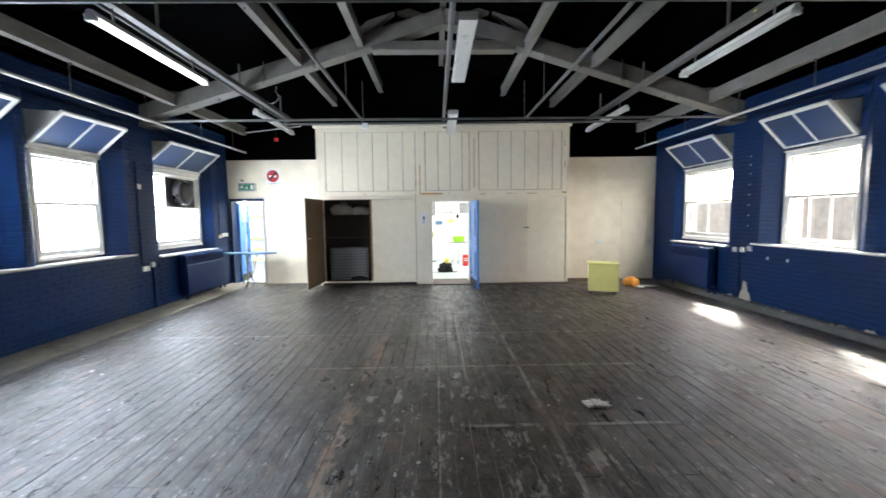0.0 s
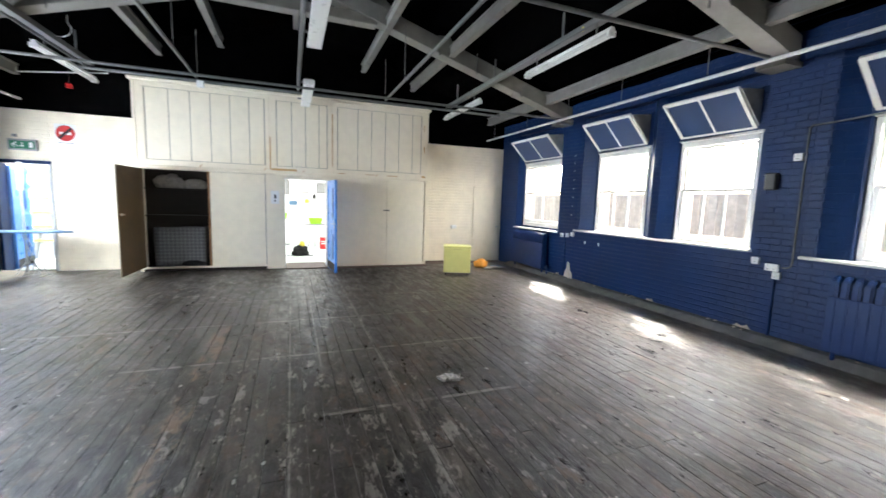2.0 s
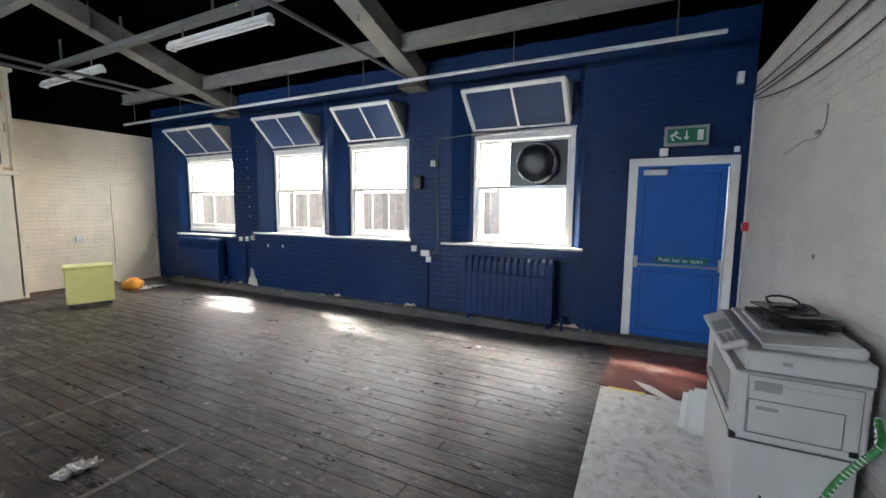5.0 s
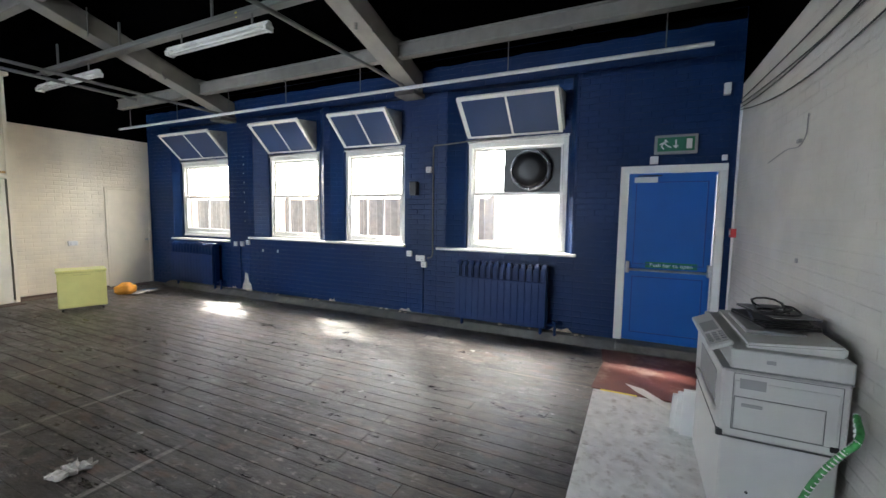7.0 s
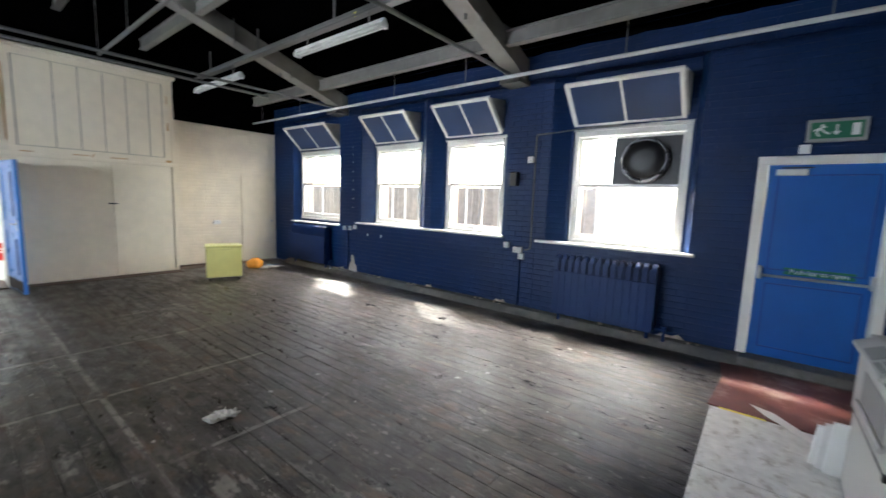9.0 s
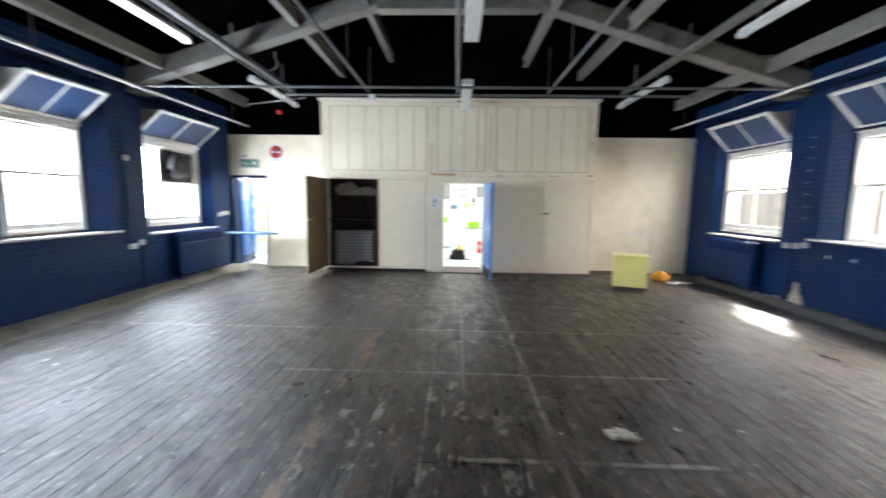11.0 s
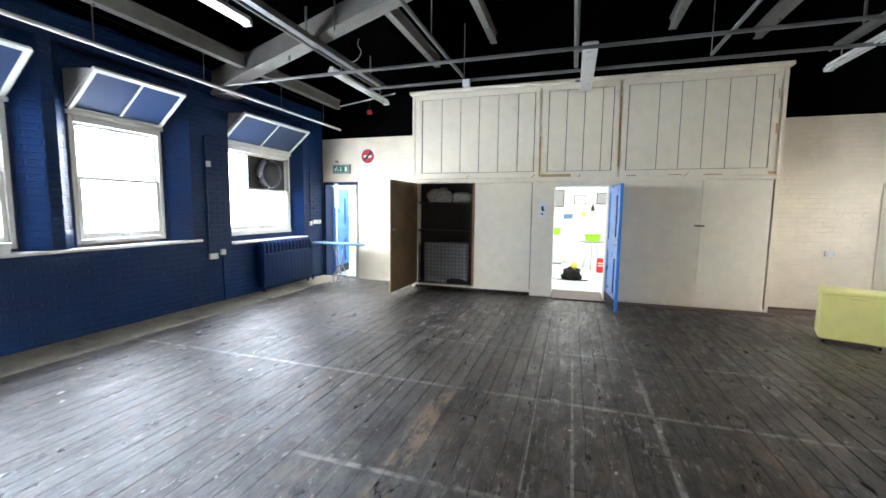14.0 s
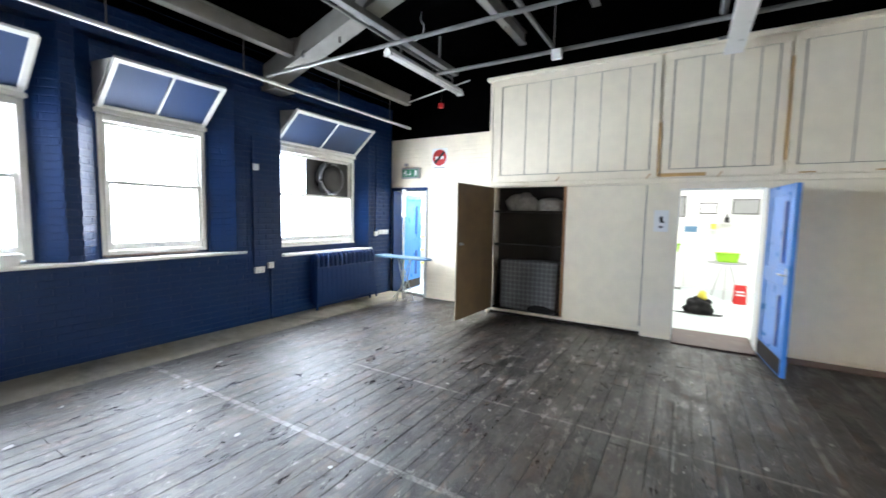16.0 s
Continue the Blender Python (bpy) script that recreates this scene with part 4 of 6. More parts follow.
d = thing("door_side", "light blue panelled door standing open into the passage", "door", (LD0 + 0.07, YF + 0.27, 0), 97, "", "structure")
leaf_parts(d, 0.76, 2.02, M_PALE_BLUE, 0.015)
for z0, z1 in ((0.30, 0.82), (1.18, 1.80)):
    part("slot_panel", boxes((0.52, 0.58, -0.0265, 0.0265, z0, z1)), M_DOOR_SHADE, d, "narrow dark sunk panel")
part("kick_plate", boxes((0.02, 0.74, -0.0265, -0.0245, 0.03, 0.20)), M_DARKWOOD, d, "dark scuffed kick plate")

fr = thing("door_frame_side", "blue painted door frame", "door frame", (0, YF, 0), 0, "", "structure")
part("jamb", boxes((LD0, LD0 + 0.05, -0.03, 0.26, 0, LDZ)), M_BLUE_FLAT, fr)
part("jamb", boxes((LD1 - 0.05, LD1, -0.03, 0.26, 0, LDZ)), M_GREYBLOCK, fr)
part("head", boxes((LD0, LD1, -0.03, 0.26, LDZ, LDZ + 0.06)), M_BLUE_FLAT, fr)

# fire door in the east wall. Local x runs along +y, local y points into the room
fd = thing("fire_door", "bright blue gloss fire exit door with push bar, shut", "door", (XR - 0.005, FD0 + 0.02, 0.10), 90, "", "structure")
W, H = FD1 - FD0 - 0.04, FDZ - 0.10
part("frame_jamb", boxes((-0.02, 0.06, -0.20, 0.03, 0, H), bevel=0.006), M_WHITE, fd, "white painted timber frame")
part("frame_jamb", boxes((W - 0.06, W + 0.03, -0.20, 0.03, 0, H), bevel=0.006), M_WHITE, fd, "white painted timber frame")
part("frame_head", boxes((-0.02, W + 0.03, -0.20, 0.035, H - 0.02, H + 0.06), bevel=0.006), M_WHITE, fd, "white painted timber frame")
part("leaf", boxes((0.062, W - 0.062, -0.05, -0.006, 0.002, H - 0.024), bevel=0.003), M_DOOR_BLUE, fd)
for z0, z1 in ((0.10, 0.78), (0.92, H - 0.12)):
    a, c = 0.14, W - 0.14
    part("panel_bead", boxes((a, c, -0.006, 0.001, z1 - 0.012, z1), (a, c, -0.006, 0.001, z0, z0 + 0.012), (a, a + 0.012, -0.006, 0.001, z0 + 0.012, z1 - 0.012), (c - 0.012, c, -0.006, 0.001, z0 + 0.012, z1 - 0.012)), M_DOOR_SHADE, fd)
bar = part("push_bar", rods(0.014, ((0.09, 0.05, 0.86), (W - 0.09, 0.05, 0.86)), n=12), M_METAL, fd, "pale metal push bar")
for x in (0.09, W - 0.09):
    part("bar_bracket", boxes((x - 0.02, x + 0.02, -0.006, 0.06, 0.82, 0.95), bevel=0.004), M_METAL, bar)
sg = part("bar_sign", boxes((W / 2 - 0.30, W / 2 + 0.22, -0.005, -0.001, 0.885, 0.955)), M_GREEN, fd, "green sign with white lettering")
lettering("bar_words", "Push bar to open", 0.062, M_SIGN, sg, (W / 2 - 0.04, 0.0005, 0.918), (90, 0, 180))
cl = part("door_closer", boxes((W - 0.36, W - 0.12, -0.005, 0.05, H - 0.13, H - 0.07), bevel=0.006), M_LAMP, fd, "white door closer")
part("closer_arm", boxes((W - 0.40, W - 0.16, 0.03, 0.045, H - 0.062, H - 0.050)), M_DARK, cl)
part("vertical_bolt", rods(0.012, ((0.075, 0.03, 0.10), (0.075, 0.03, H - 0.06))), M_METAL, fd)
solid("door_step", boxes((XR - 0.20, 5.97, FD0 + 0.02, FD1 - 0.02, 0.0, 0.098), bevel=0.012), M_CONCRETE, "rough dark cement step below the fire door", "step")

# flush cream door and dado line in the far wall
d = thing("door_flush", "flush cream painted door, shut, in the brick wall", "door", (4.76, YF, 0), 0, "", "structure")
part("leaf", boxes((0, 0.74, -0.014, -0.001, 0.01, 1.99), bevel=0.002), M_CREAM, d)
part("lining", boxes((-0.045, -0.004, -0.022, -0.001, 0, 2.03), (0.744, 0.785, -0.022, -0.001, 0, 2.03), (-0.004, 0.744, -0.022, -0.001, 1.995, 2.03), bevel=0.003), M_CREAM, d)
part("knob", rods(0.018, ((0.68, -0.014, 0.95), (0.68, -0.06, 0.95))), M_METAL, d)
solid("dado_strip", boxes((3.30, 4.71, YF - 0.008, YF - 0.001, 1.20, 1.215)), M_CREAM, "thin cream painted batten along the brickwork", "trim")
solid("skirting", boxes((3.28, 4.71, YF - 0.02, YF - 0.001, 0, 0.03), (3.28, 5.3, YF - 0.35, YF - 0.02, 0.0, 0.004)), M_RED_BROWN, "worn red-brown painted strip at the foot of the wall", "trim")
solid("threshold", boxes((BD0 + 0.001, BD1 - 0.001, YC - 0.16, YF + 0.25, 0.001, 0.022), bevel=0.005), M_RED_BROWN, "scuffed red-brown timber threshold", "threshold")
solid("plinth_shadow_board", boxes((BD1 + 0.06, CX1 - 0.01, YC - 0.24, YC - 0.003, 0.0, 0.010)), M_RED_BROWN, "worn red-brown strip before the cupboards", "trim")


# ---- radiators ----
def radiator(at, rz, length, label, cols=14, boxed=True):
    r = thing("radiator", label, "radiator", at, rz, "column radiators")
    z0, z1 = 0.13, 0.955
    pitch = length / cols
    for i in range(cols):
        x = -length / 2 + pitch * (i + 0.5)
        bm = bmesh.new()
        w = pitch * 0.36
        prof = []
        for k2 in range(9):
            a = math.pi * k2 / 8
            prof.append((0.075 * math.cos(a), z1 - 0.075 + 0.075 * math.sin(a)))
        prof += [(-0.075, z0 + 0.03), (-0.05, z0), (0.05, z0), (0.075, z0 + 0.03)]
        prism(bm, [(0.09 + p, q) for p, q in prof], "x", x - w, x + w)
        soften(bm, 0.016, 2)
        part("column", bm, M_RADIATOR, r)
    part("core", boxes((-length / 2, length / 2, 0.055, 0.125, z0 + 0.05, z1 - 0.07)), M_RADIATOR, r)
    if boxed:
        # flat ribbed front sheet below the rounded tops
        part("front_sheet", boxes((-length / 2 + 0.01, length / 2 - 0.005, 0.166, 0.176, z0 + 0.02, z1 - 0.22), bevel=0.003), M_RADIATOR, r)
        for i in range(cols):
            x = -length / 2 + pitch * (i + 0.5)
            part("rib", boxes((x - pitch * 0.40, x + pitch * 0.40, 0.1765, 0.182, z0 + 0.03, z1 - 0.23), bevel=0.003), M_RADIATOR, r)
    for s in (-1, 1):
        part("foot", rods(0.022, ((s * (length / 2 - 0.08), 0.09, 0.004), (s * (length / 2 - 0.08), 0.09, z0 + 0.03))), M_RADIATOR, r)
    v = part("valve", rods(0.018, ((-length / 2 - 0.10, 0.09, 0.02), (-length / 2 - 0.10, 0.09, z0 + 0.08)), ((-length / 2 - 0.11, 0.09, z0 + 0.06), (-length / 2, 0.09, z0 + 0.06))), M_RADIATOR, r)
    part("wheel", rods(0.03, ((-length / 2 - 0.10, 0.09, z0 + 0.08), (-length / 2 - 0.10, 0.09, z0 + 0.11))), M_RADIATOR, v)
    return r


radiator((XR - 0.03, 3.28, 0.0), 90, 1.26, "blue painted column radiator below the fan window")
radiator((XR - 0.03, 9.72, 0.0), 90, 1.34, "blue painted column radiator in the corner bay")
radiator((XL + 0.03, 10.00, 0.0), -90, 1.42, "dark blue painted column radiator below the fan window")


# ---- signs, sockets and wall fittings ----
def wall_box(name, at, rz, w, h, dpt, mat, label, category, bevel=0.004):
    t = thing(name, label, category, at, rz)
    part("body", boxes((-w / 2, w / 2, 0, dpt, -h / 2, h / 2), bevel=bevel), mat, t)
    return t


def socket(at, rz, double=False, label="white plastic wall socket"):
    t = wall_box("wall_socket", at, rz, 0.146 if double else 0.086, 0.086, 0.035, M_SIGN, label, "socket")
    for s in ((-0.035, 0.035) if double else (0.0,)):
        part("switch", boxes((s - 0.01, s + 0.01, 0.035, 0.039, 0.01, 0.03)), M_LAMP, t)
        part("pin_hole", boxes((s - 0.012, s - 0.004, 0.0351, 0.0365, -0.02, -0.012), (s + 0.004, s + 0.012, 0.0351, 0.0365, -0.02, -0.012)), M_DARK, t)
    return t


def exit_sign(at, rz, w, h, label, flip):
    t = thing("exit_sign", label, "sign", at, rz)
    part("housing", boxes((-w / 2 - 0.03, w / 2 + 0.03, 0, 0.05, -h / 2 - 0.03, h / 2 + 0.03), bevel=0.006), M_COPIER_GREY, t)
    f = part("face", boxes((-w / 2, w / 2, 0.0505, 0.054, -h / 2, h / 2)), M_GREEN, t, "green face with white pictograms")
    s = h / 0.17
    # running figure as a plain zigzag, an arrow and a doorway
    bm = bmesh.new()
    o = w * 0.32
    for a, c in (((0.00, 0.02), (0.03, -0.02)), ((0.03, -0.02), (0.0, -0.06)), ((0.0, 0.02), (-0.04, -0.02)), ((-0.04, -0.02), (-0.08, -0.04)), ((0.0, 0.025), (0.05, 0.0)), ((0.0, 0.03), (-0.045, 0.035))):
        beam(bm, (o + a[0] * s, 0.056, a[1] * s), (o + c[0] * s, 0.056, c[1] * s), 0.016 * s, 0.003, (0, 1, 0))
    rod(bm, (o - 0.015 * s, 0.0545, 0.05 * s), (o - 0.015 * s, 0.057, 0.05 * s), 0.014 * s, 12)
    part("figure", bm, M_SIGN, f)
    bm = boxes((-0.008 * s, 0.008 * s, 0.0545, 0.057, -0.02 * s, 0.055 * s))
    prism(bm, [(-0.035 * s, -0.015 * s), (0.035 * s, -0.015 * s), (0, -0.055 * s)], "y", 0.0545, 0.057)
    part("arrow", bm, M_SIGN, f)
    part("doorway", boxes((-w * 0.43, -w * 0.28, 0.0545, 0.057, -0.06 * s, 0.06 * s)), M_SIGN, f)
    return t


exit_sign((XR, 1.325, 2.385), 90, 0.36, 0.15, "green and white running man exit sign in grey housing", 1)
exit_sign((-4.54, YF, 2.395), 180, 0.36, 0.14, "green and white exit sign above the side door", 1)
wall_box("lamp_hook_box", (-4.66, YF, 2.56), 180, 0.06, 0.05, 0.04, M_COPIER_GREY, "small grey cable box above the exit sign", "cable box")
ns = thing("no_smoking_sign", "white card with red and black no smoking roundel", "sign", (-3.91, YF, 2.66), 180)
part("card", boxes((-0.165, 0.165, 0.0, 0.004, -0.20, 0.17)), M_SIGN, ns)
bm = bmesh.new()
n = 36
for i in range(n):
    a0, a1 = 2 * math.pi * i / n, 2 * math.pi * (i + 1) / n
    prism(bm, [(0.148 * math.cos(a0), 0.148 * math.sin(a0)), (0.148 * math.cos(a1), 0.148 * math.sin(a1)), (0.0, 0.0)], "y", 0.0045, 0.006)
part("roundel", bm, M_REDSIGN, ns, "red roundel")
part("cigarette", boxes((-0.09, 0.09, 0.0065, 0.008, -0.028, 0.022)), M_SIGN, ns)
bm = bmesh.new()
beam(bm, (-0.10, 0.009, 0.10), (0.10, 0.009, -0.10), 0.045, 0.003, (0, 1, 0))
part("bar", bm, M_DARK, ns)
part("caption", boxes((-0.12, 0.12, 0.0045, 0.006, -0.19, -0.175)), M_COPIER_GREY, ns)
wc = thing("notice", "white paper notice with small black pictogram", "notice", (-0.215, YC, 1.58), 180)
part("sheet", boxes((-0.085, 0.085, 0.0, 0.003, -0.15, 0.13)), M_SIGN, wc)
bm = boxes((-0.02, 0.02, 0.0035, 0.005, -0.011, 0.05), (-0.035, 0.015, 0.0035, 0.005, -0.035, -0.011))
part("pictogram", bm, M_DARK, wc)
part("caption", boxes((-0.02, 0.024, 0.0035, 0.005, -0.10, -0.075)), M_DARK, wc)

cpt = wall_box("call_point", (5.42, YN, 1.42), 0, 0.09, 0.09, 0.05, M_REDSIGN, "red fire alarm call point on the white wall", "call point")
part("glass", boxes((-0.025, 0.025, 0.0505, 0.053, -0.02, 0.025)), M_SIGN, cpt)
wall_box("junction_box", (XR, 1.53, 2.22), 90, 0.085, 0.085, 0.045, M_SIGN, "small white junction box under the exit sign", "junction box")
wall_box("door_sensor", (XR, 0.86, 2.22), 90, 0.05, 0.06, 0.03, M_SIGN, "small white sensor above the door frame", "sensor")
wall_box("motion_detector", (XR, 0.88, 2.93), 90, 0.06, 0.12, 0.06, M_SIGN, "white motion detector high in the corner", "detector")
socket((XR, 4.75, 0.98), 90)
socket((XR, 4.56, 0.92), 90, True, "white double socket on the blue pier")
socket((XR, 4.50, 0.83), 90)
socket((XR, 8.62, 0.96), 90)
socket((XR, 8.44, 0.97), 90)
socket((XR, 8.28, 1.0), 90)
socket((XR, 4.43, 2.22), 90)
for y in (7.90, 7.52):
    wall_box("fixing_plate", (XR, y, 0.87), 90, 0.035, 0.05, 0.008, M_SIGN, "small white patch plate on the blue wall", "plate", 0.002)
for z in (1.40, 1.58, 1.76, 1.94, 2.12, 2.30, 2.46, 2.60):
    wall_box("fixing_plate", (XR, 8.36, z), 90, 0.022, 0.022, 0.006, M_SIGN, "small white plug on the blue pier", "plate", 0.002)
wall_box("loudspeaker", (XR, 4.66, 1.95), 90, 0.12, 0.20, 0.09, M_DARK, "small dark wall loudspeaker on the pier", "loudspeaker", 0.01)
socket((4.16, YF, 0.935), 180, True, "white double socket on the cream wall")
socket((XL, 8.62, 0.83), -90, False, "white socket on the blue pier")
socket((XL, 8.44, 0.78), -90, True, "white double socket on the blue pier")
socket((XL, 8.40, 2.20), -90)
socket((XL, 10.90, 1.22), -90)
for y in (11.02, 11.12, 11.22):
    socket((XL, y, 1.25), -90, False, "grey blue painted switch plate")
wall_box("alarm_bell_box", (-1.35, 9.80, 3.50), 0, 0.11, 0.11, 0.07, M_SIGN, "small white sensor box on the conduit", "sensor")
bell = thing("pendant_bell", "small red bell hung on a cord", "bell", (-3.62, 10.95, 3.42))
part("bell", rods(0.045, ((0, 0, 0), (0, 0, 0.07)), n=16), M_REDSIGN, bell)
part("cord", rods(0.005, ((0, 0, 0.07), (0, 0, 0.86)), n=6), M_DARK, bell)


def conduit(points, r, mat, label):
    t = tube("wall_conduit", points, r, mat)
    return tagged(t, label, "conduit")


conduit([(XL + 0.018, 8.62, 0.78), (XL + 0.018, 8.62, 0.02)], 0.016, M_BLUE_FLAT, "blue painted conduit down the pier")
conduit([(XL + 0.018, 8.36, 0.85), (XL + 0.018, 8.36, 1.6), (XL + 0.018, 8.36, 2.6)], 0.012, M_BLUE_FLAT, "blue painted conduit up the pier")
conduit([(XL + 0.018, 8.36, 2.58), (XL + 0.018, 8.40, 2.64), (XL + 0.018, 8.55, 2.645), (XL + 0.018, 8.80, 2.62)], 0.008, M_BLUE_FLAT, "thin blue painted conduit bent towards the window")
conduit([(XL + 0.018, 10.90, 1.25), (XL + 0.018, 10.90, 2.9)], 0.010, M_BLUE_FLAT, "blue painted conduit in the corner")
conduit([(XR - 0.016, 4.52, 0.80), (XR - 0.016, 4.52, 0.08)], 0.014, M_BLUE_FLAT, "blue painted conduit down the pier")
conduit([(XR - 0.016, 8.50, 0.92), (XR - 0.016, 8.50, 0.08)], 0.014, M_BLUE_FLAT, "blue painted conduit down the pier")
conduit([(XR - 0.012, 4.45, 0.93), (XR - 0.012, 4.38, 0.95), (XR - 0.012, 4.36, 1.0), (XR - 0.012, 4.36, 1.05), (XR - 0.012, 4.36, 2.48), (XR - 0.012, 4.355, 2.54), (XR - 0.012, 4.33, 2.56), (XR - 0.012, 4.31, 2.56), (XR - 0.05, 4.0, 2.565), (XR - 0.02, 3.6, 2.60), (XR + 0.02, 3.25, 2.61)], 0.009, M_PIPE, "grey conduit looping up the pier")
conduit([(5.50, YN + 0.012, 0.10), (5.50, YN + 0.012, 2.75)], 0.014, M_RAIL, "white painted pipe in the corner")
for i, (za, zb, sag) in enumerate(((2.80, 2.72, 0.02), (2.76, 2.60, 0.05), (2.72, 2.70, 0.10), (2.70, 2.55, 0.16))):
    pts = [(5.52 - q * 3.6, YN + 0.02, za + (zb - za) * q - sag * math.sin(math.pi * q)) for q in (0, 0.2, 0.45, 0.7, 1.0)]
    tagged(tube("wall_cable", pts, 0.005, M_DARK), "loose black cable sagging along the top of the wall", "cable")
tagged(tube("thin_wire", [(4.4, YN + 0.008, 2.02), (4.0, YN + 0.008, 2.06), (3.62, YN + 0.01, 2.09), (3.56, YN + 0.02, 2.22)], 0.004, M_COPIER_GREY), "thin grey wire on a hook across the white wall", "cable")
wall_box("cable_clip", (3.72, YN, 2.08), 0, 0.05, 0.025, 0.02, M_COPIER_GREY, "small grey clip on the white wall", "clip")
wall_box("cable_clip", (3.60, YN, 1.31), 0, 0.03, 0.03, 0.012, M_COPIER_GREY, "small grey plug on the white wall", "clip")

tagged(tube("drop_cable", [(-2.95, 9.35, 4.15), (-2.96, 9.35, 4.05), (-2.92, 9.36, 3.98), (-2.94, 9.38, 3.92), (-3.05, 9.42, 3.86), (-3.15, 9.45, 3.86)], 0.006, M_RAIL), "short pale cable curling down to the light fitting", "cable")
tagged(tube("drop_cable", [(-2.95, 10.70, 3.70), (-4.40, 11.08, 3.64)], 0.012, M_RAIL), "pale conduit bent off towards the gable corner", "conduit")
for x, y, z, mt, lb in ((3.60, 5.0, 3.815, M_REDSIGN, "small red clip on the cable trunking"), (3.60, 4.6, 3.81, M_LEMON, "small yellow tie on the cable trunking"), (3.60, 5.9, 3.81, M_LEMON, "small yellow tie on the cable trunking")):
    wall_box("cable_tie", (x, y, z), 90, 0.025, 0.06, 0.012, mt, lb, "cable tie", 0.002)
for x, y in ((-4.2, 8.54), (-2.0, 8.54), (2.6, 8.54), (4.3, 8.54), (4.3, 4.54), (2.6, 4.54)):
    zt = RIDGE_Z - SLOPE * abs(x - RIDGE_X) - 0.27
    tagged(tube("ceiling_hook", [(x, y + 0.02, zt + 0.06), (x, y - 0.01, zt + 0.0), (x + 0.02, y - 0.02, zt - 0.05), (x + 0.04, y - 0.01, zt - 0.02)], 0.008, M_PIPE), "small grey hook on the roof truss", "hook")

# broken plaster at the foot of the east wall
bm = bmesh.new()
prism(bm, [(8.50, 0.08), (8.22, 0.08), (8.24, 0.20), (8.30, 0.24), (8.33, 0.40), (8.40, 0.42), (8.42, 0.26), (8.47, 0.18)], "x", XR - 0.006, XR)
solid("bare_plaster_patch", bm, material("bare_plaster", (0.52, 0.44, 0.34), rough=0.85, var=0.25, scale=14), "patch of bare plaster where blue paint has come off", "wall damage")
for y, l in ((4.72, 0.22), (2.35, 0.30), (8.66, 0.12), (6.2, 0.14)):
    bm = bmesh.new()
    prism(bm, [(y, 0.086), (y + l, 0.086), (y + l * 0.8, 0.125), (y + l * 0.45, 0.11), (y + l * 0.2, 0.14)], "x", XR - 0.006, XR)
    solid("bare_plaster_chip", bm, bpy.data.materials["bare_plaster"], "chip of bare plaster above the cement fillet", "wall damage")

rg = random.Random(31)
for i in range(26):
    y = rg.uniform(2.1, 10.4)
    s = rg.uniform(0.012, 0.035)
    bm = bmesh.new()
    bmesh.ops.create_icosphere(bm, subdivisions=1, radius=s)
    for v in bm.verts:
        v.co *= rg.uniform(0.7, 1.2)
        v.co.z = max(v.co.z * 0.6, -s * 0.2) + s * 0.2
    ob = solid("plaster_crumb", bm, bpy.data.materials["bare_plaster"], "small crumb of fallen plaster on the cement fillet", "debris", "thing")
    ob.matrix_basis = pose(XR - rg.uniform(0.03, 0.09), y, 0.079, 0, 0, rg.uniform(0, 360))
# tub on the west sill
tb = thing("plastic_tub", "small white plastic tub on the window sill", "tub", (XL - 0.06, 6.02, 1.058))
bm = bmesh.new()
bmesh.ops.create_cone(bm, cap_ends=True, segments=20, radius1=0.075, radius2=0.09, depth=0.10, matrix=Matrix.Translation((0, 0, 0.05)))
part("bowl", bm, M_SIGN, tb)
part("rim", rods(0.096, ((0, 0, 0.098), (0, 0, 0.108)), n=20), M_SIGN, tb)


# ---- loose things in the hall ----
yb = thing("yellow_chest", "pale yellow enamelled chest with lid on small castors", "chest", (3.47, 9.42, 0), -20)
w = 0.29
part("body", boxes((-w, w, 0.0, 0.40, 0.06, 0.60), bevel=0.012), M_YELLOW, yb)
part("lid", boxes((-w - 0.012, w + 0.012, -0.012, 0.412, 0.603, 0.645), bevel=0.010), M_YELLOW, yb, "lid with worn edge")
part("lid_seam", boxes((-w + 0.002, w - 0.002, 0.003, 0.397, 0.598, 0.604)), M_YELLOW_TOP, yb)
part("slot", boxes((-0.10, 0.10, -0.004, 0.002, 0.565, 0.575)), M_YELLOW_TOP, yb)
for sx in (-1, 1):
    for y in (0.05, 0.35):
        part("castor", rods(0.028, ((sx * (w - 0.05) - 0.012, y, 0.029), (sx * (w - 0.05) + 0.012, y, 0.029)), n=14), M_DARK, yb)
        part("castor_fork", boxes((sx * (w - 0.05) - 0.016, sx * (w - 0.05) + 0.016, y - 0.02, y + 0.02, 0.045, 0.061)), M_METAL, yb)

